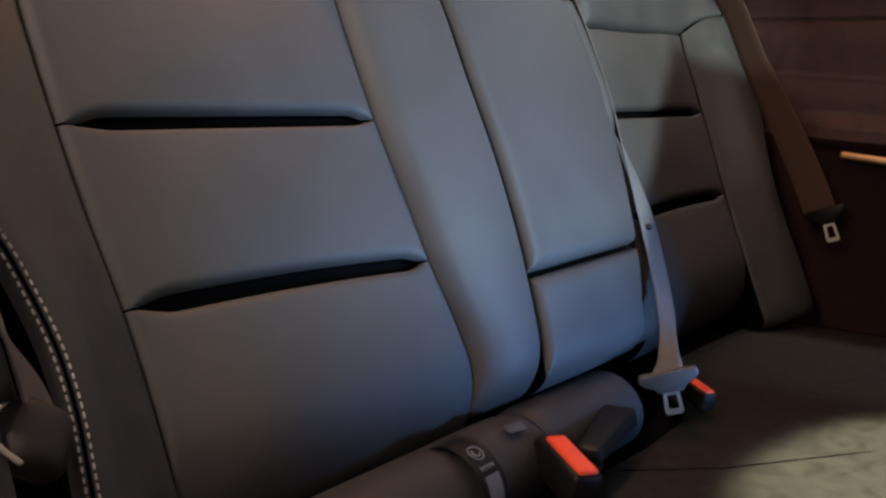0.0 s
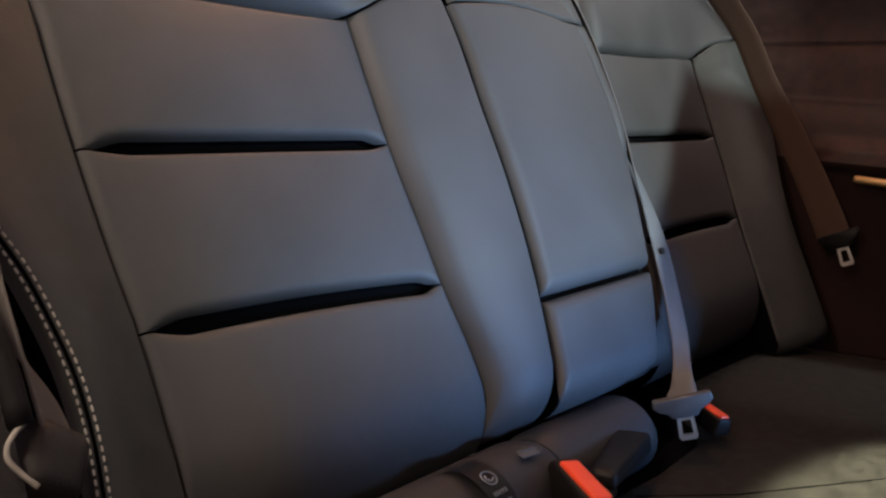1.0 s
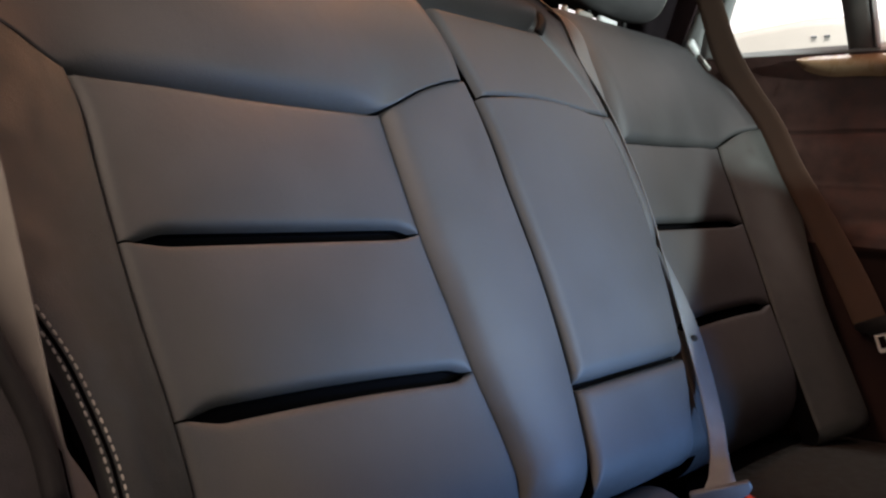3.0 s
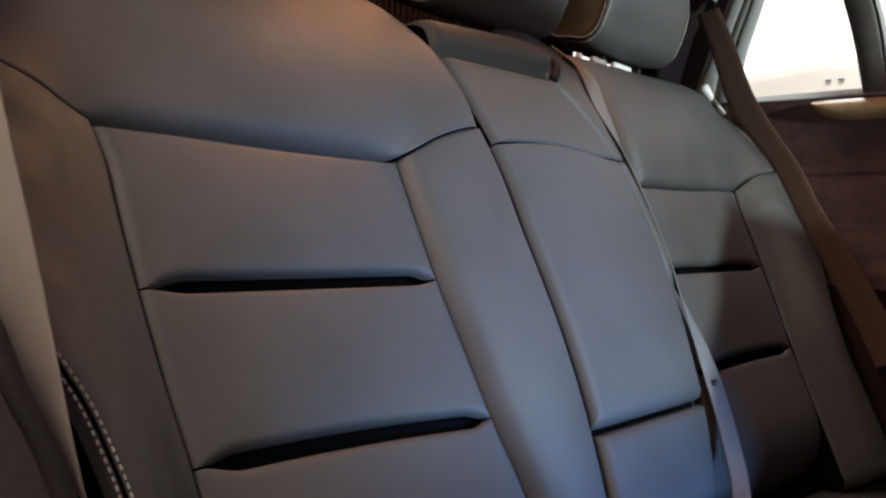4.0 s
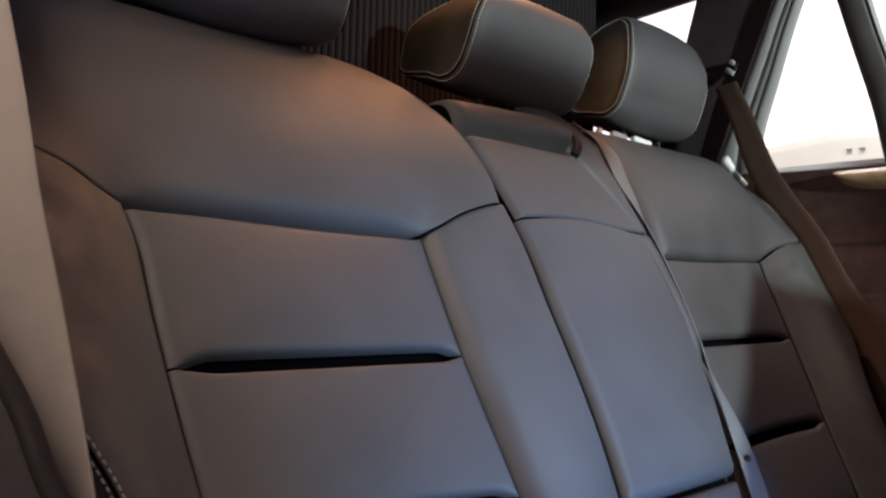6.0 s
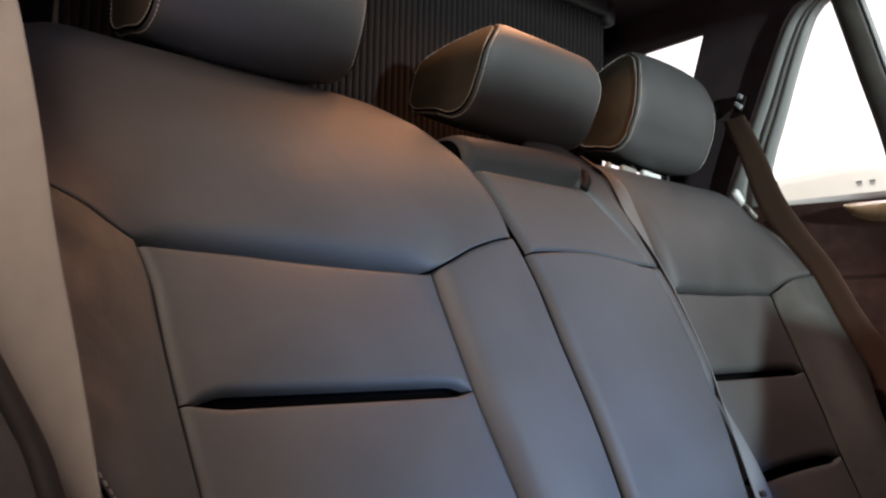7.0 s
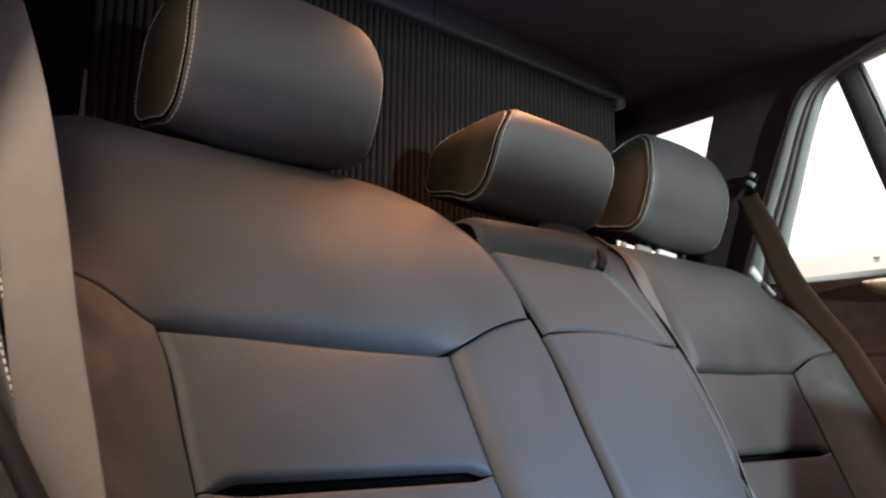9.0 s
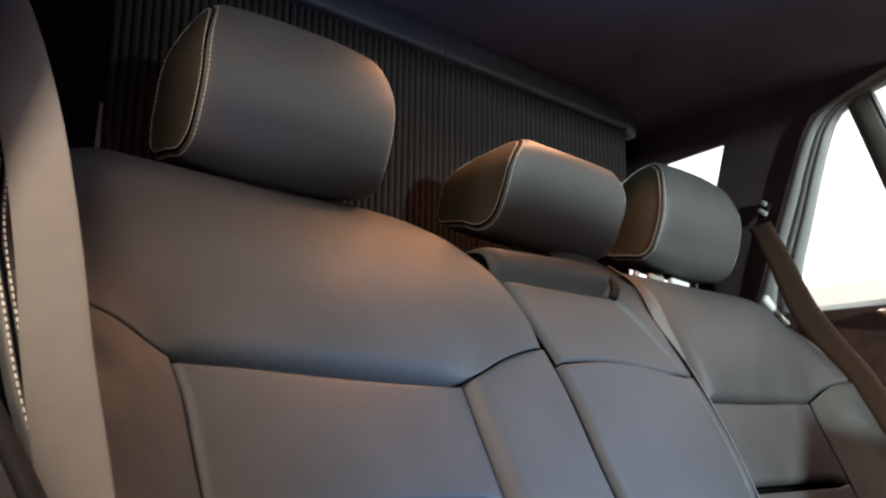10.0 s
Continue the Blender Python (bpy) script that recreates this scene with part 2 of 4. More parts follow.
def stitches(name, points, parent, length=0.0042, gap=0.0022, r=0.0007, up=(0, -1, 0)):
    """A row of thread stitches along points, one mesh."""
    pts = [Vector(p) for p in points]
    s = [0.0]
    for a, b in zip(pts, pts[1:]):
        s.append(s[-1] + (b - a).length)

    def at(q):
        i = min(max(int(np.searchsorted(s, q)) - 1, 0), len(pts) - 2)
        return pts[i].lerp(pts[i + 1], (q - s[i]) / max(1e-9, s[i + 1] - s[i]))

    verts, faces, q, rng = [], [], 0.0, random.Random(4)
    while q + length < s[-1]:
        l = length * rng.uniform(0.9, 1.08)
        a, b = at(q), at(q + l)
        t = (b - a).normalized()
        side = t.cross(Vector(up)).normalized()
        top = side.cross(t).normalized()
        if top.dot(Vector(up)) < 0:
            top = -top
        k = len(verts)
        for c, f in ((a, 0.5), (a.lerp(b, 0.25), 1.0), (a.lerp(b, 0.75), 1.0), (b, 0.5)):
            for w, h in ((-1, 0), (-0.5, 0.9), (0.5, 0.9), (1, 0)):
                verts.append(c + side * (w * r * f) + top * (h * r * f))
        for j in range(3):
            for w in range(3):
                faces.append((k + j * 4 + w, k + j * 4 + w + 1, k + j * 4 + w + 5, k + j * 4 + w + 4))
        q += length + gap
    return part(name, mesh_of(name, verts, faces, THREAD), parent, "white contrast stitching")


def slab(name, x0, x1, y0, y1, z0, z1, mat, label="", category="", kind="structure"):
    me = mesh_of(name, [(x, y, z) for z in (z0, z1) for y in (y0, y1) for x in (x0, x1)], [(0, 2, 3, 1), (4, 5, 7, 6), (0, 1, 5, 4), (2, 6, 7, 3), (0, 4, 6, 2), (1, 3, 7, 5)], mat, False)
    return tagged(part(name, me), label, category, kind=kind)


# ---- the rear bench: backrests ----
BENCH = pose(0, 0, 0.36, -26)       # its x runs across the car, its z up along the reclined backrest, -y into the cabin

EDGE_A = curve([(0.03, -0.556), (0.15, -0.559), (0.22, -0.563), (0.29, -0.571), (0.36, -0.5765), (0.43, -0.5805), (0.475, -0.5825), (0.52, -0.592)])
EDGE_B = curve([(0.03, -0.203), (0.08, -0.200), (0.14, -0.206), (0.20, -0.218), (0.26, -0.226), (0.36, -0.239), (0.43, -0.244), (0.52, -0.248)])
EDGE_C = curve([(0.03, -0.130), (0.06, -0.124), (0.10, -0.115), (0.16, -0.105), (0.22, -0.099), (0.30, -0.098), (0.40, -0.106), (0.49, -0.113), (0.53, -0.122), (0.58, -0.138), (0.64, -0.164), (0.69, -0.205), (0.72, -0.25), (0.75, -0.29)])
EDGE_D = curve([(0.03, 0.105), (0.06, 0.115), (0.14, 0.152), (0.21, 0.170), (0.31, 0.189), (0.41, 0.187), (0.52, 0.163), (0.605, 0.103), (0.64, 0.068), (0.70, 0.03)])
EDGE_S = curve([(0.03, -0.643), (0.10, -0.640), (0.15, -0.637), (0.19, -0.639), (0.23, -0.647), (0.265, -0.657), (0.29, -0.668), (0.38, -0.710), (0.43, -0.722), (0.50, -0.731), (0.58, -0.737), (0.66, -0.730)])
EDGE_T = lambda z: EDGE_S(z) - 0.010
CAP_SEAM = curve([(-0.75, 0.530), (-0.70, 0.530), (-0.66, 0.529), (-0.63, 0.524), (-0.611, 0.516), (-0.592, 0.5085), (-0.575, 0.5075), (-0.51, 0.506), (-0.42, 0.502), (-0.30, 0.500), (-0.25, 0.501), (-0.20, 0.520), (-0.15, 0.533), (-0.09, 0.541)])
GAP = 0.0009


def outer_depth(s):
    """Rise of the outer bolster from the insert (0) to its edge (1)."""
    return 0.052 * math.sin(0.5 * math.pi * min(1, max(0, s))) ** 1.2


def inner_depth(s):
    return 0.032 * math.sin(0.5 * math.pi * min(1, max(0, s))) ** 0.6


CAP_Z = curve([(0, 0.0), (0.3, 0.085), (0.55, 0.165), (0.72, 0.222), (0.84, 0.259), (0.93, 0.278), (1.0, 0.276)])
CAP_D = curve([(0, 0.004), (0.12, 0.012), (0.3, 0.018), (0.55, 0.013), (0.72, -0.002), (0.84, -0.026), (0.93, -0.062), (1.0, -0.110)])


def backrest_half(back, mirror):
    """Inserts, outer bolster and side of one outer seat; mirror: -1 for the far seat."""
    k = mirror

    def put(name, where, mat, radii, label="", **kw):
        if k > 0:
            return pad(name, where, mat, radii, back, label, **kw)
        return pad(name, lambda u, v: (lambda q: (-q[0], q[1], q[2]))(where(1 - u, v)), mat, (radii[1], radii[0], (lambda f: (lambda u: f(1 - u)) if callable(f) else f)(radii[2]), (lambda f: (lambda u: f(1 - u)) if callable(f) else f)(radii[3])), back, label, **kw)

    def lerp_x(u, z, left, right):
        a, b = left(z) + 0.0003, right(z) - 0.0005
        return a + (b - a) * u

    # the deep pleat lines run out into thin seams at both ends
    def pleat(r, u0=0.07, u1=0.975):
        return lambda u: 0.002 + r * ease((u - 0.02) / (u0 - 0.02)) * ease((1.0 - u) / (1.0 - u1 + 0.015))

    def slit(u):
        return 0.0036 * ease((u - 0.03) / 0.11) * ease((0.994 - u) / 0.09)

    S2 = lambda u: 0.214 - 0.009 * u + 0.004 * math.sin(math.pi * u)
    S1 = lambda u: 0.3605 - 0.0015 * u
    TOP = lambda u: CAP_SEAM(-0.59 + 0.342 * u) - 0.001
    LOW = lambda u: 0.006
    for name, zb, zt, rb, rt, cr in (("lower_insert", LOW, S2, 0.085, pleat(0.004), 0.010), ("middle_insert", S2, S1, pleat(0.0085), pleat(0.0035), 0.006), ("upper_insert", S1, TOP, pleat(0.0085), 0.007, 0.006)):
        def where(u, v, zb=zb, zt=zt):
            lo, hi = zb(u) + GAP + (1.6 if zb is S2 else 2.0) * slit(u) * (zb is not LOW), zt(u) - GAP - (2.0 if zt is S2 else 1.1) * slit(u) * (zt is not TOP)
            z = lo + (hi - lo) * v
            return lerp_x(u, z, EDGE_A, EDGE_B), 0.0, z
        put(name, where, LEATHER, (0.014, 0.007, rb, rt), width=0.33, height=0.15, crown=cr, nu=56, nv=30)

    def outer(u, v):
        z = -0.03 + (CAP_SEAM(-0.744 + 0.154 * u) - 0.0006 + 0.03) * v
        a, b = EDGE_T(z), EDGE_A(z) - 0.0003
        return a + (b - a) * u, outer_depth(1 - u) + 0.002, z
    bolster = put("outer_bolster", outer, SIDE, (0.010, 0.004, 0.03, 0.0015), width=0.10, height=0.48, nu=24, nv=60)

    # upright flank outboard of the bolster's seam
    def flank(u, v):
        z = 0.02 + 0.66 * v
        return EDGE_T(z) - 0.0015 - 0.012 * (1 - u), 0.036 - 0.14 * (1 - u) ** 1.2, z
    put("flank", lambda u, v: flank(u, 0.5 + 0.5 * v), SIDE, (0, 0.006, 0, 0), width=0.16, height=0.3, nu=12, nv=24)
    # Lower half coloured black to stand for the deep shade there.
    put("lower_flank", lambda u, v: flank(u, 0.498 * v), SEAM, (0, 0.006, 0, 0), "lower flank coloured black for its deep shade", width=0.16, height=0.3, nu=12, nv=24)
    line = [0.05 + 0.6 * i / 80 for i in range(81)]
    if k < 0:
        return
    stitches("stitching", [(k * (EDGE_S(z) + 0.0022), -0.0548, z) for z in line], bolster, r=0.0009)
    stitches("stitching", [(k * (EDGE_S(z) - 0.0052), -0.0540, z) for z in line], bolster, r=0.0009)
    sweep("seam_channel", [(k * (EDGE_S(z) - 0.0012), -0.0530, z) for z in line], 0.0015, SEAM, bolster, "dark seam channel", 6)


# near third of the backrest
near_back = thing("rear_seat", BENCH, "black leather rear seat with horizontal pleats and padded bolsters", "car seat", "rear bench")
backrest_half(near_back, 1)


def near_inner(u, v):
    z = 0.030 + (CAP_SEAM(-0.25 + 0.127 * u) - 0.0306) * v
    a, b = EDGE_B(z) + 0.0005, EDGE_C(z) - GAP
    return a + (b - a) * u, inner_depth(u * 1.15), z


pad("inner_bolster", near_inner, LEATHER, (0.020, 0.008, 0.07, 0.002), near_back, width=0.13, height=0.49, nu=26, nv=60, crown=0.004)


def cap_wing(x, v):
    """The cap swells over the outer bolster and dies away towards the top."""
    s, e = (abs(x) - 0.590) / 0.153, max(0.0, 1 - v / 0.25)
    soft = 0.052 * ease((abs(x) - 0.53) / 0.22)
    return (outer_depth(s) * e + soft * (1 - e)) * (1 - v) ** 1.3 - 0.05 * ease((abs(x) - 0.60) / 0.13) * v ** 1.5


def near_cap(u, v):
    xa, xb = EDGE_T(0.54 + 0.12 * v) + 0.13 * max(0, v - 0.45) ** 2, EDGE_C(0.51 + 0.24 * v) - GAP
    x = xa + (xb - xa) * u
    z = CAP_SEAM(x) + 0.0004 + CAP_Z(v) * (0.778 - CAP_SEAM(x)) / 0.278 * 0.98
    d = CAP_D(v) * (1 - 0.85 * ease((-0.40 - x) / 0.24) * (CAP_D(v) > 0))
    e = max(0.0, 1 - v / 0.3) ** 2
    d += (inner_depth(1.15 * (x + 0.247) / 0.135) * e + 0.034 * ease((x + 0.29) / 0.18) * (1 - e)) * (1 - v) ** 0.7 + cap_wing(x, v)
    return x, d, z - 0.02 * ease((-0.62 - x) / 0.10) * v - 0.03 * ease((x + 0.30) / 0.15) * v * v


pad("upper_cap", near_cap, LEATHER, (0.02, 0.032, lambda u: 0.0012 + 0.023 * ease((u - 0.22) / 0.08) * ease((0.80 - u) / 0.06), 0), near_back, width=0.6, height=0.26, nu=70, nv=50)

# the wide part of the backrest: middle seat and far seat
far_back = thing("rear_seat", BENCH, "wide black leather rear seat with narrow middle panel, partly shaded", "car seat", "rear bench")
backrest_half(far_back, -1)
MID = 0.034


def middle(z0, z1, d=MID):
    def where(u, v):
        z = (z0(u) if callable(z0) else z0) + 0.0034
        z += ((z1(u) if callable(z1) else z1) - (0.0028 if z1 is MID_LOW else GAP) - z) * v
        a, b = EDGE_C(z) + 0.0125, EDGE_D(z)
        return a + (b - a) * u, d + 0.006 * math.sin(math.pi * u), z
    return where


MID_LOW = lambda u: 0.162 + 0.004 * u
MID_TOP = lambda u: 0.518 + 0.008 * math.sin(math.pi * min(1, u * 1.2)) - 0.003 * u
pad("middle_lower_panel", middle(0.030, MID_LOW), LEATHER, (0.013, 0.025, 0.05, 0.016), far_back, width=0.26, height=0.13, nu=44, nv=24)
pad("middle_main_panel", middle(MID_LOW, MID_TOP), LEATHER, (0.013, 0.022, 0.020, 0.004), far_back, width=0.28, height=0.35, nu=40, nv=50)


def mid_upper(u, v):
    z = MID_TOP(u) + GAP + (0.632 - MID_TOP(u)) * v
    a, b = EDGE_C(z) + 0.0130, EDGE_D(z)
    return a + (b - a) * u, MID + 0.003 - 0.006 * v, z


pad("middle_upper_panel", mid_upper, LEATHER, (0.012, 0.018, 0.004, 0.004), far_back, width=0.24, height=0.11, nu=36, nv=20)


# Black block added so the seam gap reads as shade.
rounded_box("seam_gap_block", 0.235, 0.022, 0.020, SEAM, far_back, pose(0.030, -0.006, 0.164), 0.002, 2, "black block standing for the shade in the seam gap")
ROLL = curve([(0, 0.020), (0.12, 0.036), (0.3, 0.043), (0.5, 0.036), (0.7, 0.012), (0.85, -0.020), (1, -0.070)])


def mid_roll(u, v):
    z = 0.633 + (0.064 - 0.018 * ease((u - 0.72) / 0.28)) * math.sin(0.5 * math.pi * v) ** 0.9 + 0.008 * u
    a, b = EDGE_C(0.638 + 0.03 * v) + 0.007, 0.066 + 0.012 * v
    return a + (b - a) * u, ROLL(v) - 0.004 * (1 - u), z


pad("middle_top_roll", mid_roll, LEATHER, (0.014, 0.010, 0.004, 0), far_back, width=0.23, height=0.10, nu=36, nv=30)
SIDE_W = curve([(0.05, 0.030), (0.16, 0.042), (0.25, 0.050), (0.40, 0.052), (0.53, 0.058), (0.60, 0.084), (0.66, 0.122), (0.72, 0.150)])


def mid_side(z0, z1):
    def where(u, v):
        z = z0 + GAP + (z1 - z0 - 2 * GAP) * v
        x = EDGE_D(z) - 0.003
        return x + SIDE_W(z) * u, 0.027 - 0.036 * ease((0.38 - z) / 0.16) + 0.006 * math.sin(math.pi * min(1, u * 1.2)) - (0.030 - 0.018 * ease((z - 0.50) / 0.10)) * u * u - 0.5 * max(0.0, z - 0.675), z
    return where


for z0, z1 in ((0.205, 0.519), (0.519, 0.735)):
    pad("middle_side", mid_side(z0, z1), LEATHER, (0.009, 0.003, 0.004, 0.004), far_back, width=0.05, height=z1 - z0, nu=18, nv=30)


def far_inner(u, v):
    z = 0.034 + (CAP_SEAM(-0.25 + 0.05 * u) - 0.036) * v
    a, b = 0.165, -EDGE_B(z) - GAP
    return a + (b - a) * u, -0.008 * (1 - u), z


pad("inner_bolster", far_inner, LEATHER, (0, 0.008, 0.03, 0.006), far_back, width=0.07, height=0.45, nu=12, nv=40)


def far_cap(u, v):
    xa, xb = 0.248 - 0.03 * v, -EDGE_T(0.54 + 0.12 * v) - 0.13 * max(0, v - 0.45) ** 2
    x = xa + (xb - xa) * u
    s = CAP_SEAM(-x)
    z = s + 0.001 + CAP_Z(v) * (0.757 - s) / 0.278
    return x, CAP_D(v) * (1 - 0.85 * ease((x - 0.40) / 0.24) * (CAP_D(v) > 0)) + cap_wing(x, v), z - 0.035 * ease((x - 0.58) / 0.12) * v


pad("upper_cap", far_cap, LEATHER, (0.030, 0.02, 0.012, 0), far_back, width=0.55, height=0.26, nu=60, nv=50)

for back, xs in ((near_back, (-0.63, -0.135)), (far_back, (-0.10, 0.63))):
    verts = [(x, y, z) for z in (0.10, 0.60, 0.70) for y, x0, x1 in ((0.020, xs[0], xs[1]), (0.085, xs[0], xs[1])) for x in (x0 + (0.05 if back is near_back and z > 0.65 else 0), x1 - (0.12 if back is near_back and z > 0.65 else 0))]
    faces = [(0, 1, 3, 2), (0, 4, 5, 1), (1, 5, 7, 3), (3, 7, 6, 2), (2, 6, 4, 0), (4, 8, 9, 5), (5, 9, 11, 7), (7, 11, 10, 6), (6, 10, 8, 4), (8, 10, 11, 9)]
    part("backing", mesh_of("backing", verts, faces, SEAM, False), back)


# ---- headrests ----
OUTER_REST = [(0.405, 1.052), (0.364, 1.048), (0.346, 1.058), (0.331, 1.085), (0.3215, 1.115), (0.318, 1.140), (0.3195, 1.165), (0.326, 1.190), (0.339, 1.214), (0.360, 1.227), (0.390, 1.219), (0.418, 1.196), (0.436, 1.165), (0.446, 1.125), (0.450, 1.085), (0.446, 1.066), (0.437, 1.058)]
MIDDLE_REST = [(0.376, 1.036), (0.342, 1.026), (0.322, 1.030), (0.305, 1.045), (0.294, 1.067), (0.284, 1.096), (0.2795, 1.118), (0.280, 1.138), (0.287, 1.152), (0.303, 1.157), (0.335, 1.152), (0.382, 1.140), (0.420, 1.116), (0.432, 1.080), (0.434, 1.055), (0.426, 1.047), (0.405, 1.042)]


def headrest(x0, x1, loop, label, inset=0.022, rise=0.004, bow=0.011, lean=0.0):
    """An upholstered block on two posts: loop is the (y, z) outline of its flat sides; the front swells between them and rolls under at its foot."""
    xc, hw = (x0 + x1) / 2, (x1 - x0) / 2
    y0, z0, z1 = min(p[0] for p in loop), min(p[1] for p in loop), max(p[1] for p in loop)
    deep, top = max(p[0] for p in loop) - y0, z1 - z0
    base = thing("headrest", pose(xc, y0, z0, 0, lean, 0), label, "headrest", "headrests")
    ring = chain([(y - y0, z - z0) for y, z in loop + loop[:1]], 84)[:-1]
    n = len(ring)
    cy, cz = 0.5 * deep, 0.48 * top

    def half(b):
        """Half the width at a height: drawn in towards the top."""
        return hw - inset * max(0.0, (b / top - 0.55) / 0.45) ** 2

    def at(c, i, out=0.0):
        a, b = ring[i % n]
        k = math.hypot(a - cy, b - cz)
        fall = 0.0065 * max(0, (abs(c) - 0.90) / 0.10) ** 2
        f = (k - fall + out) / k
        front, up = max(0.0, 1 - a / (0.6 * deep)), ease((b / top - 0.45) / 0.5)
        swell = 1 - abs(c) ** 2.4
        return (c * half(b), cy + (a - cy) * f - bow * swell * front, cz + (b - cz) * f + rise * swell * up - 0.014 * swell * max(0.0, 1 - b / (0.22 * top)))

    cols = [-1, -0.992, -0.975, -0.95, -0.9, -0.8, -0.6, -0.35, 0, 0.35, 0.6, 0.8, 0.9, 0.95, 0.975, 0.992, 1]
    verts = [at(c, i) for c in cols for i in range(n)]
    faces = [(j * n + i, j * n + (i + 1) % n, (j + 1) * n + (i + 1) % n, (j + 1) * n + i) for j in range(len(cols) - 1) for i in range(n)]
    part("cushion", mesh_of("cushion", verts, faces, LEATHER), base)
    for side in (-1, 1):
        def on_side(i, inner, out=0.0):
            a, b = ring[i % n]
            k = math.hypot(a - cy, b - cz)
            f = (k - inner) / k
            w = cz + (b - cz) * f
            return (side * (half(w) + out), cy + (a - cy) * f, w)

        vs, fs, rings = [], [], 6
        for q in range(rings):
            s = q / (rings - 0.4)
            for i in range(n):
                a, b = ring[i]
                vs.append(on_side(i, 0.0062 + s * (math.hypot(a - cy, b - cz) - 0.0062), -0.0012 + 0.0045 * min(1, 1.6 * s)))
        for q in range(rings - 1):
            fs += [(q * n + i, q * n + (i + 1) % n, (q + 1) * n + (i + 1) % n, (q + 1) * n + i) for i in range(n)]
        fs.append(tuple((rings - 1) * n + i for i in range(n)))
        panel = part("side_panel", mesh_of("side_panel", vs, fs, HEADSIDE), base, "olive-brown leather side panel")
        stitches("stitching", [on_side(i, 0.0078, 0.0006) for i in range(n + 1)], panel, length=0.0040, gap=0.0012, r=0.00055, up=(side, -0.6, 0))
        stitches("stitching", [at(side * 0.962, i, 0.0004) for i in range(n + 1)], panel, length=0.0040, gap=0.0012, r=0.00055, up=(0.5 * side, -0.9, 0))
        sweep("piping", [at(side * 0.996, i, 0.0004) for i in range(n + 1)], 0.0014, SEAM, panel, "dark seam between the stitching", 6)
        px = side * hw * 0.45
        sweep("post", [(px, 0.060, 0.03), (px, 0.062, -0.03), (px, 0.068, -0.10)], 0.006, BLACK, base, "black headrest post", 10)
    return base


headrest(-0.545, -0.294, [(-0.484 + 0.961 * (y + 0.484), 0.754 + 0.961 * (z - 0.754)) for y, z in OUTER_REST], "black leather headrest with white double stitching, raised on posts")
headrest(-0.104, 0.155, MIDDLE_REST, "low black leather middle headrest with white double stitching", 0.034, -0.004, lean=1.6)
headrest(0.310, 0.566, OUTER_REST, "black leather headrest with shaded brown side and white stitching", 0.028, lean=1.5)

# ---- bench cushion ----
cushion = thing("bench_seat", pose(0, 0, 0), "leather rear bench cushion, coloured dark for shade, below the backrests", "car seat", "rear bench")


def cushion_top(u, v):
    x = -0.68 + 1.36 * u
    y = -0.07 + 0.10 * ease((x - 0.10) / 0.12) - (0.46 + 0.10 * ease((x - 0.10) / 0.12)) * v
    z = 0.318 + 0.045 * v + 0.014 * math.sin(math.pi * min(1, abs(x) / 0.68)) - 0.03 * max(0, v - 0.85) / 0.15
    return x, -y, z


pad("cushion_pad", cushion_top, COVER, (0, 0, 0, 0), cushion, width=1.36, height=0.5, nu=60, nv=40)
# the rolled rear edge under the backrest
for x0, x1 in ((-0.66, -0.1709), (-0.1691, 0.02)):
    verts, faces, n = [], [], 20
    for i in range(n + 1):
        s = i / n
        x = x0 + (x1 - x0) * s
        e = 0.006 * (max(0, 1 - s * 16) ** 2 + max(0, 1 - (1 - s) * 16) ** 2)
        for k in range(17):
            a = radians(-70 + 250 * k / 16)
            verts.append((x, -0.008 - (0.046 - e) * math.cos(a) * 1.1, 0.347 + (0.046 - e) * math.sin(a)))
    for i in range(n):
        for k in range(16):
            faces.append((i * 17 + k, (i + 1) * 17 + k, (i + 1) * 17 + k + 1, i * 17 + k + 1))
    part("rear_roll", mesh_of("rear_roll", verts, faces, ROLL_LEATHER), cushion, "rolled leather rear edge")

seam = [(-0.30 + 0.5 * i / 30, 0.115 - 0.46 * i / 30) for i in range(31)]
sweep("cushion_seam", [(x, y, 0.318 + 0.045 * (-0.07 - y) / 0.46 + 0.014 * math.sin(math.pi * min(1, abs(x) / 0.68)) + 0.0004) for x, y in seam if y < -0.075], 0.0009, SEAM, cushion, "sewn seam", 6)
part("seat_base", mesh_of("seat_base", [(x, y, z) for z in (0.0, 0.30) for y in (-0.50, 0.30) for x in (-0.68, 0.68)], [(0, 2, 3, 1), (4, 5, 7, 6), (0, 1, 5, 4), (2, 6, 7, 3), (0, 4, 6, 2), (1, 3, 7, 5)], SEAM, False), cushion)

# ---- shell of the car ----
slab("floor", -0.85, 0.85, -2.6, 1.7, -0.04, 0.0, CARPET, "dark carpeted car floor", "floor")
slab("ceiling", -0.70, 0.66, -1.0, 1.7, 1.405, 1.45, ROOF, "dark cloth headliner", "ceiling")
slab("wall_rear", -0.85, 0.85, 1.70, 1.74, 0.0, 1.45, ROOF, "dark load bay end", "wall")


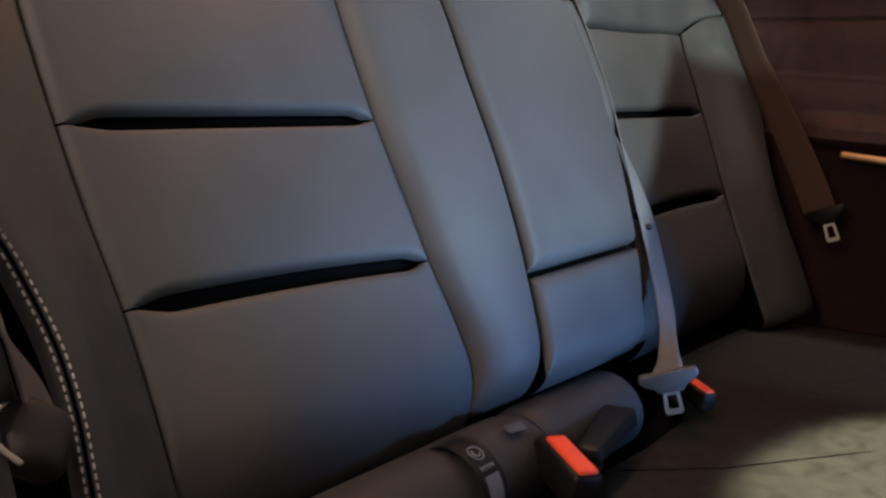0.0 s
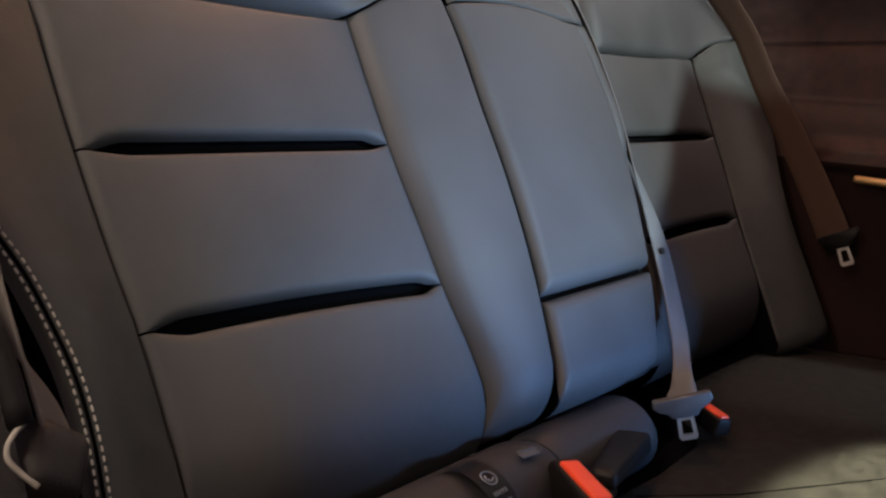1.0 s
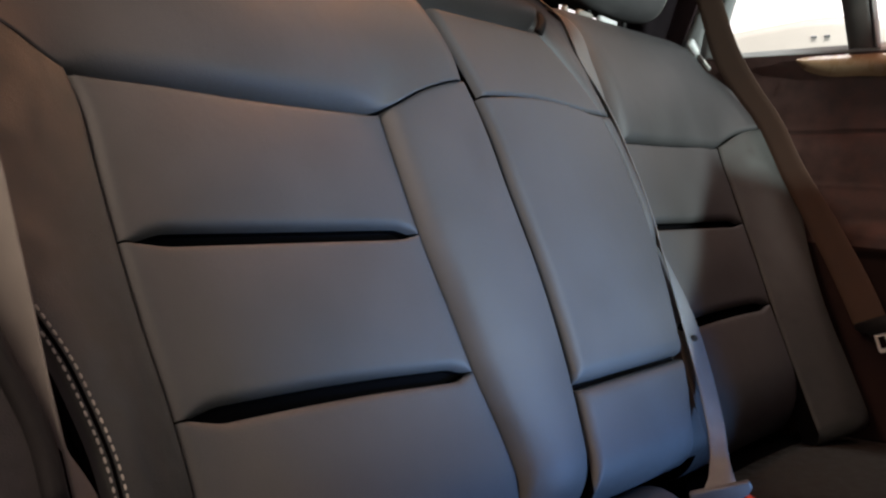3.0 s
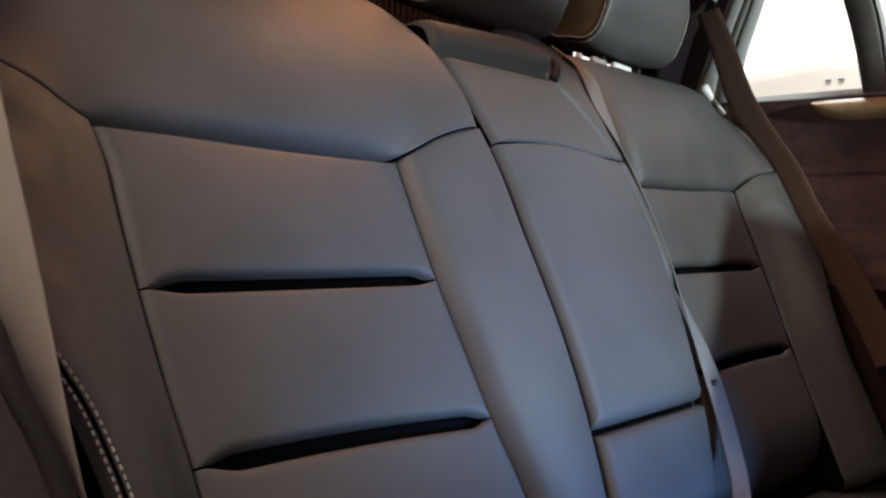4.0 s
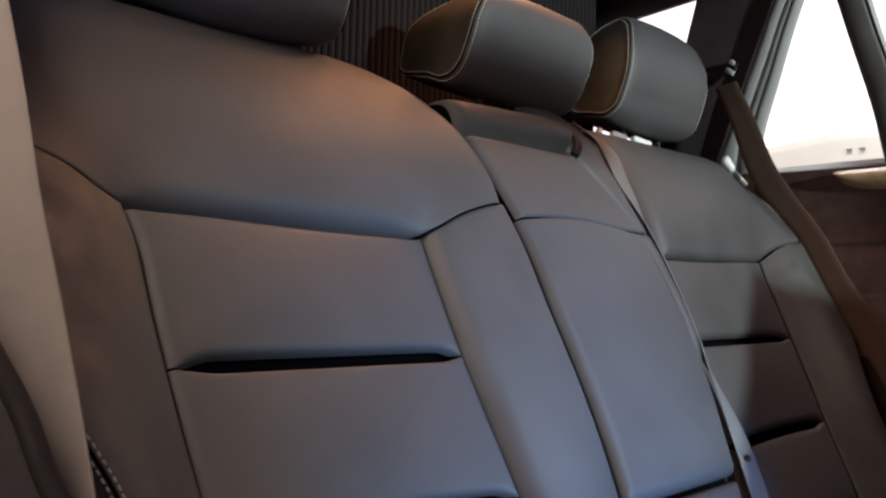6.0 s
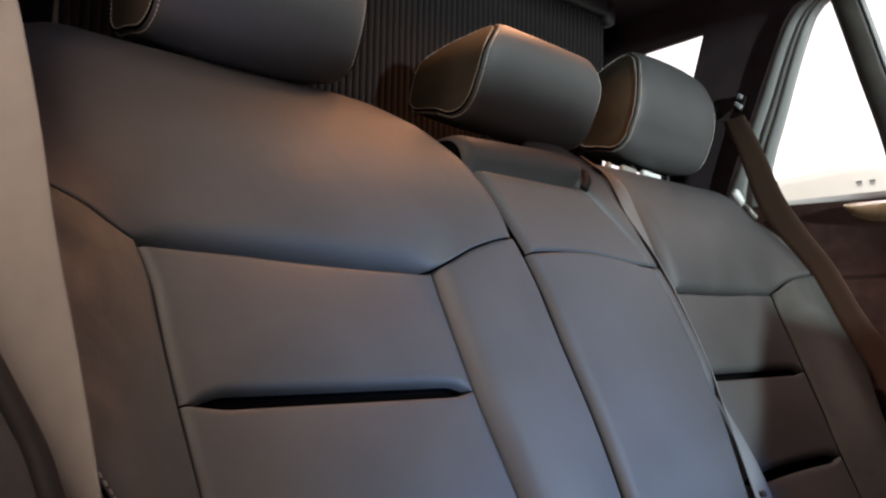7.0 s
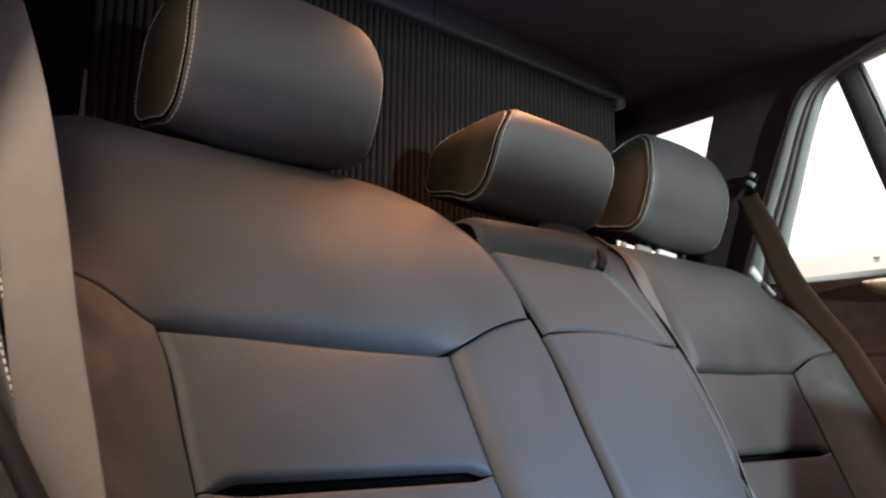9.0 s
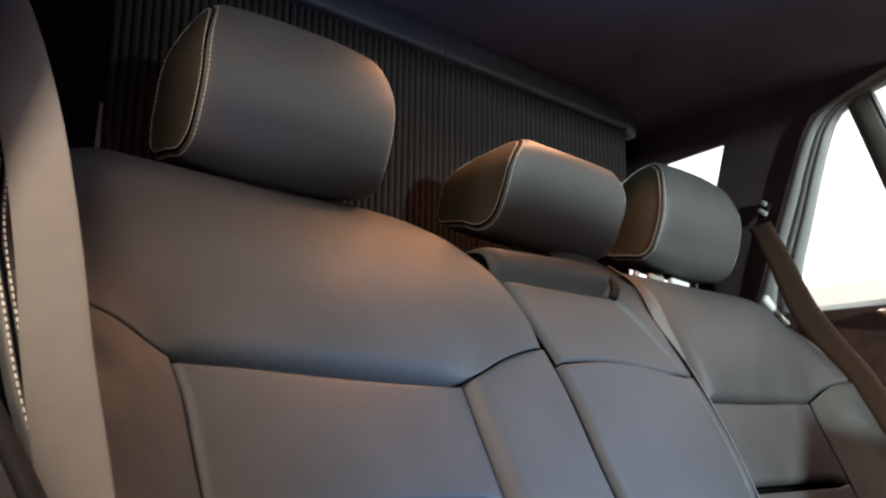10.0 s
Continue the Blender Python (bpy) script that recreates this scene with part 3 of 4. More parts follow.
def plate(name, outline, holes, shape, thick, mat, label="", category="", parent=None, kind="structure"):
    """A wall cut to an outline in (y, z) with holes through it, bent by shape(y, z) -> x."""
    bm = bmesh.new()
    edges = []
    for loop in [outline] + holes:
        vs = [bm.verts.new((0, y, z)) for y, z in loop]
        edges += [bm.edges.new((vs[i], vs[(i + 1) % len(vs)])) for i in range(len(vs))]
    bmesh.ops.triangle_fill(bm, use_beauty=True, use_dissolve=False, edges=edges)
    for v in bm.verts:
        v.co.x = shape(v.co.y, v.co.z)
    made = bmesh.ops.extrude_face_region(bm, geom=bm.faces[:])
    bmesh.ops.translate(bm, verts=[v for v in made["geom"] if isinstance(v, bmesh.types.BMVert)], vec=(thick, 0, 0))
    bmesh.ops.recalc_face_normals(bm, faces=bm.faces[:])
    me = bpy.data.meshes.new(name)
    bm.to_mesh(me)
    bm.free()
    me.materials.append(mat)
    ob = part(name, me, parent, "" if not parent else label)
    return ob if parent else tagged(ob, label, category, kind=kind)


LEAN_IN = lambda y, z: 0.745 - 0.28 * max(0, z - 0.99)
DOOR_GLASS = [(0.268, 0.998), (0.291, 1.052), (0.281, 1.085), (0.254, 1.145), (0.202, 1.262), (0.178, 1.310), (0.160, 1.338), (0.138, 1.352), (0.04, 1.378), (-0.2, 1.387), (-0.9, 1.387), (-0.9, 0.998)]
MOULD = [(0.40, 0.998), (0.352, 1.075), (0.327, 1.124), (0.268, 1.234), (0.218, 1.322), (0.196, 1.347), (0.165, 1.362), (0.131, 1.373), (0.057, 1.398), (-0.2, 1.404), (-1.0, 1.404), (-1.0, 0.998)]
QUARTER = [(0.388, 1.345), (0.424, 1.265), (0.47, 1.17), (0.54, 1.08), (0.9, 1.06), (1.15, 1.10), (1.12, 1.27), (0.53, 1.335)]

# far side: pillar and header with the quarter window, the door and its window
plate("wall_far_side", [(1.70, 0.0), (1.70, 1.45), (-1.3, 1.45), (-1.3, 1.408), (0.04, 1.408), (0.135, 1.380), (0.205, 1.354), (0.228, 1.326), (0.278, 1.236), (0.337, 1.126), (0.362, 1.077), (0.41, 0.985), (0.41, 0.0)], [QUARTER], LEAN_IN, 0.012, PILLAR, "dark cloth pillar and side trim", "wall")
slab("wall_near_front", -0.79, -0.75, -0.94, -0.470, 0.0, 1.40, JAMB, "dark near side pillar and closed front door", "wall")
# Its unseen header is set low to cut doorway light on the far side.
plate("wall_near_rear", [(0.20, 0.0), (1.70, 0.0), (1.70, 1.45), (-1.3, 1.45), (-1.3, 1.29), (0.165, 1.29)], [], lambda y, z: -0.84 + 0.10 * max(0, z - 0.99), 0.04, ROOF, "dark near side load bay trim", "wall")
# Unseen mask: openings shaped to throw shade on far seat and middle headrest.
FRONT = [(-0.45, 0.66), (-0.02, 0.66), (0.06, 0.735), (0.169, 0.834), (0.21, 0.866), (0.26, 0.915), (0.30, 0.962), (0.353, 1.008), (0.40, 0.99), (0.50, 0.955), (0.50, 1.36), (-0.45, 1.36), (-0.45, 1.195), (0.120, 1.195), (0.145, 1.180), (0.145, 1.130), (0.120, 1.115), (-0.45, 1.115)]
LOW_SLOT = [(0.0, 0.494), (0.06, 0.473), (0.12, 0.450), (0.225, 0.438), (0.225, 0.645), (0.0, 0.645)]
plate("wall_light_mask", [(-0.8, 0.0), (0.8, 0.0), (0.8, 1.45), (-0.8, 1.45)], [FRONT, LOW_SLOT], lambda y, z: 0, 0.04, ROOF, "unseen dark mask ahead, cut to shape the front light", "wall").matrix_world = pose(0, -0.9, 0, 0, 0, -90)

# Unseen slab added to keep windscreen light off the cushion and lower panels.
slab("wall_low_shade", -0.8, 0.8, -1.80, -1.72, 0.0, 1.025, ROOF, "unseen dark slab ahead, blocking low front light", "wall")
# Unseen slab added to fade windscreen light softly towards the near seat.
slab("wall_side_shade", -0.8, -0.0160, -2.82, -2.80, 0.0, 1.60, ROOF, "unseen dark slab ahead, fading front light off the near seat", "wall")
# Unseen slab added to stop the blue lamp reaching the headrests.
slab("wall_blue_shade", -0.8, 0.8, -1.32, -1.28, 0.58, 0.66, ROOF, "unseen dark slab ahead, blocking the blue lamp's upward light", "wall")
# Unseen open door, its top set to cut low light through the doorway.
slab("door_2", -1.75, -0.87, -0.66, -0.58, -0.1, 1.0, DOOR, "unseen open near rear door, placed to block low light", "door")

door = tagged(new("door_1"), "dark brown vinyl rear door with armrest and window", "door", kind="structure")


def door_depth(y, z):
    """How far the trim stands into the cabin."""
    d = 0.008 * ease((0.872 - z) / 0.06) + 0.006 * ease((0.766 - z) / 0.05)
    d += (0.016 * ease((0.700 - z) / 0.03) - 0.016 * ease((0.650 - z) / 0.02)) * ease((0.05 - y) / 0.05)
    d += 0.0012 * math.exp(-((z - 0.757) / 0.003) ** 2) - 0.005 * math.exp(-((z - 0.857 + 0.03 * (y + 0.1)) / 0.003) ** 2)
    return d


ys = [0.405 - 1.6 * i / 60 for i in range(61)]
zs = [0.02 + 0.5 * i / 14 for i in range(14)] + [0.52 + 0.476 * i / 130 for i in range(131)]
for name, zrow, mat, label in (("lower_panel", [z for z in zs if z < 0.655], DOORLOW, "lower door panel, darkened for shade below the armrest"), ("trim_panel", [z for z in zs if z > 0.650], DOOR, "")):
    verts = [(0.745 - door_depth(y, z), y, z) for z in zrow for y in ys]
    faces = [(j * 61 + i, j * 61 + i + 1, (j + 1) * 61 + i + 1, (j + 1) * 61 + i) for j in range(len(zrow) - 1) for i in range(60)]
    part(name, mesh_of(name, verts, faces, mat), door, label)
slab_door = mesh_of("door_skin", [(x, y, z) for z in (0.0, 0.985) for y in (-1.3, 0.40) for x in (0.76, 0.80)], [(0, 2, 3, 1), (4, 5, 7, 6), (0, 1, 5, 4), (2, 6, 7, 3), (0, 4, 6, 2), (1, 3, 7, 5)], RUBBER, False)
part("door_skin", slab_door, door)


def strip(name, a, b, mat, parent, label="", off=(0.0, 0.0), n=60):
    """A moulding between two lines of (y, z) on the leaning side, off: how far each line stands into the cabin."""
    pa, pb = chain([(*p,) for p in a], n), chain([(*p,) for p in b], n)
    verts, faces, cols = [], [], 6
    for p, q in zip(pa, pb):
        for c in range(cols + 1):
            s = c / cols
            y, z = p[0] + (q[0] - p[0]) * s, p[1] + (q[1] - p[1]) * s
            o = off[0] + (off[1] - off[0]) * s + 0.004 * math.sin(math.pi * s)
            verts.append((LEAN_IN(y, z) - o, y, z))
        for c in (1, 0):
            r = q if c else p
            verts.append((LEAN_IN(*r) + 0.012, r[0], r[1]))
    w = cols + 3
    for i in range(n):
        for c in range(w):
            faces.append((i * w + c, i * w + (c + 1) % w, (i + 1) * w + (c + 1) % w, (i + 1) * w + c))
    return part(name, mesh_of(name, verts, faces, mat), parent, label)


window = tagged(new("window_1"), "far rear door window with pale grey moulding and dark divider", "window", kind="structure")
mid_a = [(p[0] * 0.62 + q[0] * 0.38, p[1] * 0.62 + q[1] * 0.38) for p, q in zip(MOULD, DOOR_GLASS)]
mid_b = [(p[0] * 0.30 + q[0] * 0.70, p[1] * 0.30 + q[1] * 0.70) for p, q in zip(MOULD, DOOR_GLASS)]
strip("window_frame", MOULD[:11], mid_a[:11], FRAME, window, off=(0.010, 0.008))
strip("window_frame", mid_a[:11], mid_b[:11], FRAME, window, off=(0.003, 0.003))
strip("window_frame", mid_b[:11], DOOR_GLASS[:11], FRAME, window, off=(0.006, -0.002))
strip("divider_bar", [(0.136, 1.352), (0.119, 1.278), (0.104, 1.210), (0.078, 1.095), (0.064, 1.0)], [(0.095, 1.366), (0.078, 1.300), (0.061, 1.225), (0.035, 1.12), (0.020, 1.0)], DIVIDER, window, "dark divider bar", off=(0.004, 0.004), n=20)
strip("divider_edge", [(0.094, 1.366), (0.077, 1.300), (0.060, 1.225), (0.034, 1.12), (0.019, 1.0)], [(0.088, 1.366), (0.071, 1.300), (0.054, 1.225), (0.028, 1.12), (0.013, 1.0)], FRAME, window, off=(0.003, 0.0), n=20)
strip("window_sill", [(0.41, 0.986), (-0.2, 0.988), (-1.0, 0.988)], [(0.41, 1.004), (-0.2, 1.014), (-1.0, 1.016)], WHITEP, window, "pale glass run lip", off=(-0.004, -0.014), n=20)

# satin strip of the door's upper trim, its rear end tapered
ends = chain([(0.150, 0.978, 0.988), (0.135, 0.964, 0.990), (0.112, 0.956, 0.990), (0.03, 0.951, 0.990), (-0.5, 0.950, 0.990)], 40)
verts, faces = [], []
for y, lo, hi in ends:
    for k in range(7):
        s = k / 6
        verts.append((0.744 - 0.020 * math.sin(math.pi * (0.12 + 0.88 * s) * 0.9) - 0.001, y, lo + (hi - lo) * s))
faces = [(i * 7 + k, i * 7 + k + 1, i * 7 + k + 8, i * 7 + k + 7) for i in range(40) for k in range(6)]
part("trim_strip", mesh_of("trim_strip", verts, faces, WOODTRIM), door, "tan satin trim strip")
rounded_box("door_handle", 0.012, 0.16, 0.014, CHROME, door, pose(0.716, -0.118, 0.624, 2), 0.005, label="bright metal handle strip")

# ---- beyond the windows ----
slab("ground", -30, 30, -30, 30, -0.42, -0.40, CONCRETE, "pale concrete garage floor", "ground")
slab("backdrop", 4.6, 4.64, -9, 9, -0.4, 5.5, OUTWALL, "glowing white wall standing in for the overexposed garage", "wall")

WALL_TOP = curve([(-3.0, 1.10), (0.2, 1.24), (0.41, 1.268), (0.47, 1.279), (0.56, 1.283), (0.70, 1.269), (0.85, 1.253), (1.4, 1.19), (3.0, 1.0)])
ys = [-3.0 + 6.0 * i / 120 for i in range(121)]
verts = [(x, y, z) for y in ys for x, z in ((1.90, -0.40), (1.90, WALL_TOP(y) - 0.03), (1.915, WALL_TOP(y)), (2.10, WALL_TOP(y) + 0.004), (2.12, -0.40))]
low_wall = part("low_wall", mesh_of("low_wall", verts, [(i * 5 + k, i * 5 + k + 1, i * 5 + k + 6, i * 5 + k + 5) for i in range(120) for k in range(4)], CARPAINT))
tagged(low_wall, "pale curved bodywork standing beyond the far window", "car body", kind="structure")
for y in (0.555, 0.515):
    rounded_box("vent_slot", 0.01, 0.018, 0.006, GREY, low_wall, pose(1.898, y, 1.222), 0.003)

# ---- load bay screen ----
screen = thing("luggage_screen", pose(0, 0.5, 0.9), "dark pleated luggage screen behind the headrests", "screen")
rib = None
for i in range(84):
    x = -0.56 + 0.0122 * i
    if rib is None:
        verts = [(a, b, z) for z in (0.0, 0.45) for a, b in ((-0.0052, 0.006), (-0.0048, 0.0), (-0.002, -0.004), (0.002, -0.004), (0.0048, 0.0), (0.0052, 0.006))]
        rib = mesh_of("pleat", verts, [(k, (k + 1) % 6, 6 + (k + 1) % 6, 6 + k) for k in range(6)], NET)
    part("pleat", rib, screen, m=pose(x, 0, 0))
part("cloth", mesh_of("cloth", [(x, 0.006, z) for z in (0.0, 0.45) for x in (-0.57, 0.47)], [(0, 1, 3, 2)], SEAM, False), screen)
rounded_box("cassette", 1.02, 0.030, 0.044, BAR, screen, pose(-0.06, -0.004, 0.472), 0.006, label="grey cassette bar")
rounded_box("cassette_end", 0.030, 0.032, 0.052, BAR, screen, pose(0.462, -0.004, 0.462), 0.010)
rounded_box("hinge", 0.008, 0.032, 0.046, BAR, screen, pose(-0.04, -0.0045, 0.472), 0.003)

# ---- seat belts ----
def tongue(parent, m, head_mat, head_label, label="steel belt tongue"):
    """Plastic head on the webbing and a steel blade with a slot."""
    bm = bmesh.new()
    shape = [(-0.034, 0.011), (0.034, 0.013), (0.036, 0.004), (0.030, -0.003), (0.020, -0.008), (0.0145, -0.016), (-0.0145, -0.016), (-0.019, -0.009), (-0.029, -0.005), (-0.036, 0.002)]
    bm.faces.new([bm.verts.new((x, -0.0045, z)) for x, z in shape])
    made = bmesh.ops.extrude_face_region(bm, geom=bm.faces[:])
    bmesh.ops.translate(bm, verts=[v for v in made["geom"] if isinstance(v, bmesh.types.BMVert)], vec=(0, 0.009, 0))
    bmesh.ops.recalc_face_normals(bm, faces=bm.faces[:])
    bmesh.ops.bevel(bm, geom=bm.edges[:], offset=0.002, segments=2, affect="EDGES", profile=0.5)
    me = bpy.data.meshes.new("tongue_head")
    bm.to_mesh(me)
    bm.free()
    me.materials.append(head_mat)
    me.polygons.foreach_set("use_smooth", [True] * len(me.polygons))
    head = part("tongue_head", me, parent, head_label, m)
    bm = bmesh.new()
    out = [(-0.0095, -0.012), (0.0095, -0.012), (0.0112, -0.044), (0.0085, -0.048), (-0.0085, -0.048), (-0.0112, -0.044)]
    slot = [(-0.0056, -0.021), (0.0056, -0.021), (0.0064, -0.041), (-0.0064, -0.041)]
    edges = []
    for loop in (out, slot):
        vs = [bm.verts.new((x, 0, z)) for x, z in loop]
        edges += [bm.edges.new((vs[i], vs[(i + 1) % len(vs)])) for i in range(len(vs))]
    bmesh.ops.triangle_fill(bm, use_beauty=True, use_dissolve=False, edges=edges)
    made = bmesh.ops.extrude_face_region(bm, geom=bm.faces[:])
    bmesh.ops.translate(bm, verts=[v for v in made["geom"] if isinstance(v, bmesh.types.BMVert)], vec=(0, 0.003, 0))
    bmesh.ops.recalc_face_normals(bm, faces=bm.faces[:])
    me = bpy.data.meshes.new("tongue_blade")
    bm.to_mesh(me)
    bm.free()
    me.materials.append(STEEL)
    part("tongue_blade", me, head, label)


# near belt: hangs before the bolster, turns over and ends in the anchor
near_belt = thing("seat_belt", BENCH, "grey-brown webbing seat belt hanging twisted beside the bolster", "seat belt", "seat belts")
turn = lambda deg: (0.0235 * math.cos(radians(deg)), -0.0235 * math.sin(radians(deg)), 0.0)
def hung(z, edge, deg, d=0.100):
    """A row whose inner edge keeps its line while the webbing turns about it."""
    h = turn(deg)
    return (edge - h[0], -d - h[1], z, *h)


ribbon("webbing", [hung(1.04, -0.735, 5, 0.010), hung(0.92, -0.728, 12, 0.050), hung(0.785, -0.714, 28, 0.086), hung(0.66, -0.7035, 34), hung(0.54, -0.697, 38), hung(0.44, -0.6955, 38), hung(0.37, -0.692, 44), hung(0.305, -0.690, 60), hung(0.250, -0.689, 82)], WEB, near_belt, n=90)
ribbon("lap_webbing", [hung(0.255, -0.689, 80), hung(0.245, -0.689, 86), hung(0.205, -0.688, 112), hung(0.175, -0.687, 126), hung(0.145, -0.686, 132)], WEB, near_belt, n=40)
anchor = thing("belt_anchor", BENCH @ pose(-0.692, -0.090, 0.122), "dark plastic belt anchor cover at the door sill", "belt anchor")
rounded_box("cover", 0.044, 0.026, 0.044, ANCHOR, anchor, pose(0.010, 0.002, 0.020, 0, 30, 22), 0.012, 5)
sweep("rim", chain([(-0.005, -0.022, 0.0456), (-0.0127, -0.022, 0.0406), (-0.0189, -0.022, 0.0332), (-0.0197, -0.022, 0.0284), (-0.0157, -0.022, 0.0203), (-0.0079, -0.022, 0.0097)], 30), 0.0017, WORN, anchor, "worn bright metal rim")
sweep("hinge_arm", chain([(-0.030, -0.008, -0.030), (-0.010, -0.014, -0.030), (0.006, -0.014, -0.036), (0.012, -0.012, -0.060)], 24), 0.005, BLACK, anchor)

# middle belt: out of its slot, down the valley beside the middle seat
mid_belt = thing("seat_belt", BENCH, "webbing belt tinted cool grey as if blue-lit, with steel tongue beside middle seat", "seat belt", "seat belts")
ribbon("webbing", [(0.218, 0.030, 0.745, 0.022, 0.004, -0.004), (0.221, 0.002, 0.695, 0.024, 0.002, -0.004), (0.225, -0.003, 0.62, 0.023, 0.002, -0.003), (0.232, -0.005, 0.54, 0.012, 0.009, 0.0), (0.232, -0.004, 0.45, 0.005, 0.014, 0), (0.229, -0.010, 0.37, 0.008, 0.012, 0), (0.223, -0.016, 0.30, 0.016, 0.007, 0), (0.219, -0.020, 0.22, 0.022, 0.002, 0), (0.191, -0.027, 0.11, 0.0225, 0.0, 0.002), (0.158, -0.037, 0.062, 0.021, -0.002, 0.004), (0.110, -0.052, 0.030, 0.0165, -0.006, 0.002), (0.078, -0.064, 0.016, 0.0115, -0.011, 0.0), (0.058, -0.071, 0.006, 0.0105, -0.0150, -0.004), (0.051, -0.0735, 0.002, 0.0105, -0.0155, -0.004)], WEBGREY, mid_belt, n=110)
rounded_box("stop_button", 0.009, 0.006, 0.009, BLACK, mid_belt, pose(0.206, -0.027, 0.185), 0.003)
tongue(mid_belt, BENCH.inverted() @ pose(0.050, -0.066, 0.390, 8, -17, -58), SLATE, "slate plastic tongue head")
guide = thing("belt_guide", BENCH @ pose(0.098, -0.004, 0.672), "black plastic belt guide at the middle seat top", "belt guide")
sweep("guide_lip", chain([(-0.024, -0.024, -0.036), (-0.016, -0.030, -0.022), (-0.010, -0.022, -0.004), (0.0, -0.004, 0.014), (0.012, 0.02, 0.030)], 24), 0.0065, RUBBER, guide)

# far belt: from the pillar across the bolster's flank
far_belt = thing("seat_belt", pose(0, 0, 0), "webbing seat belt tinted brown as if warm-lit, with steel tongue beside the door", "seat belt", "seat belts")
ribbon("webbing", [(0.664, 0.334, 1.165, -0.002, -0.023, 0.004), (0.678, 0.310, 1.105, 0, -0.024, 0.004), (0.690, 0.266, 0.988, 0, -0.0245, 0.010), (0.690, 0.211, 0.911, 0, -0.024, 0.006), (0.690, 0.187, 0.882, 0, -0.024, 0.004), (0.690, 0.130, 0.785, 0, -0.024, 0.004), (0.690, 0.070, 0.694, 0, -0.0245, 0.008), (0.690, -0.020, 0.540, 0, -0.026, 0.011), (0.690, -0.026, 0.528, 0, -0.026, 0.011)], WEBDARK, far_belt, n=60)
tongue(far_belt, Matrix.Translation((0.684, -0.039, 0.524)) @ pose(0, 0, 0, 0, 0, -90) @ pose(0, 0, 0, 0, -24, 0), BLACK, "black plastic tongue head")

# ---- buckles on the bench ----
def buckle(m, label, size=1.0):
    """A black housing with a red button along its open end; the second axis runs back into it."""
    base = thing("belt_buckle", m, label, "belt buckle", "belt buckles")
    rounded_box("housing", 0.033 * size, 0.082 * size, 0.036 * size, BLACK, base, pose(0, 0.002 * size, -0.010 * size), 0.006 * size, shape=lambda x, y, z: (x * (1 if z > 0 else 1.15), y, z))
    rounded_box("release_button", 0.022 * size, 0.066 * size, 0.008 * size, RED, base, pose(0, -0.002 * size, 0.008 * size), 0.003 * size, label="red release button")
    return base


buckle(pose(-0.203, -0.085, 0.376, 6, 4, -27), "black seat belt buckle with red release button on the bench")
buckle(pose(0.122, -0.074, 0.362, 6, 4, -25.5), "half-hidden black buckle with red button behind the tongue", 0.66)
twin = thing("belt_buckle", pose(-0.112, -0.072, 0.372, 0, 3, 16), "plain black buckle housing lying on the bench", "belt buckle", "belt buckles")
rounded_box("housing", 0.128, 0.046, 0.024, BLACK, twin, pose(0, 0, 0), 0.006, 4, shape=lambda x, y, z: (x + (0.012 if x > 0 and y < 0 else 0), y * (1 if x > 0 else 0.64) * (1 if z < 0 else 0.84), z * (1 if x > 0 else 0.75)))
rounded_box("strap", 0.05, 0.030, 0.010, BLACK, twin, pose(-0.07, 0.002, -0.014), 0.004)

# child seat anchor flap round the roll
flap = thing("anchor_flap", pose(0, -0.004, -0.010) @ BENCH @ pose(-0.290, -0.058, 0.006), "black fabric flap with pale printed dial on the roll", "label")
verts, faces = [], []
for i in range(15):
    a = radians(100 - 150 * i / 14)
    for x in (-0.017, 0.017):
        verts.append((x, 0.042 - 0.046 * math.cos(a), -0.010 + 0.046 * math.sin(a)))
faces = [(2 * i, 2 * i + 1, 2 * i + 3, 2 * i + 2) for i in range(14)]
band = part("band", mesh_of("band", verts, faces, BLACK), flap)


def on_flap(x, s):
    a = radians(100 - 150 * s)
    return (x, 0.042 - 0.0468 * math.cos(a), -0.010 + 0.0468 * math.sin(a))


sweep("dial_ring", [on_flap(0.0080 * math.cos(q), 0.38 + 0.066 * math.sin(q)) for q in (2 * math.pi * k / 24 for k in range(25))], 0.0010, PRINT, band, "pale printed ring", 6)
sweep("dial_mark", [on_flap(0.004 * math.cos(q), 0.38 + 0.033 * math.sin(q)) for q in (0.4 + 3.6 * k / 16 for k in range(17))], 0.0012, PRINT, band, sides=6)
for k, x in enumerate((-0.008, -0.004, 0.0, 0.004, 0.008)):
    sweep("print_bar", [on_flap(x, 0.50), on_flap(x, 0.535)], 0.0011, PRINT, band, sides=6)
verts = [on_flap(x, s) for s in (0.58, 0.66, 0.74, 0.82) for x in (-0.010, 0.010)]
part("print_panel", mesh_of("print_panel", verts, [(2 * i, 2 * i + 1, 2 * i + 3, 2 * i + 2) for i in range(3)], PRINT), band, "grey printed panel")

tag = thing("fabric_tag", pose(-0.213, -0.028, 0.3945, 12, 0, -8), "small grey fabric tag tucked above the roll", "label")
rounded_box("cloth", 0.024, 0.009, 0.0016, TAG, tag, pose(0, 0, 0), 0.0006, 2)
rounded_box("fold", 0.024, 0.004, 0.0030, TAG, tag, pose(0, 0.005, 0.0004), 0.001, 2)

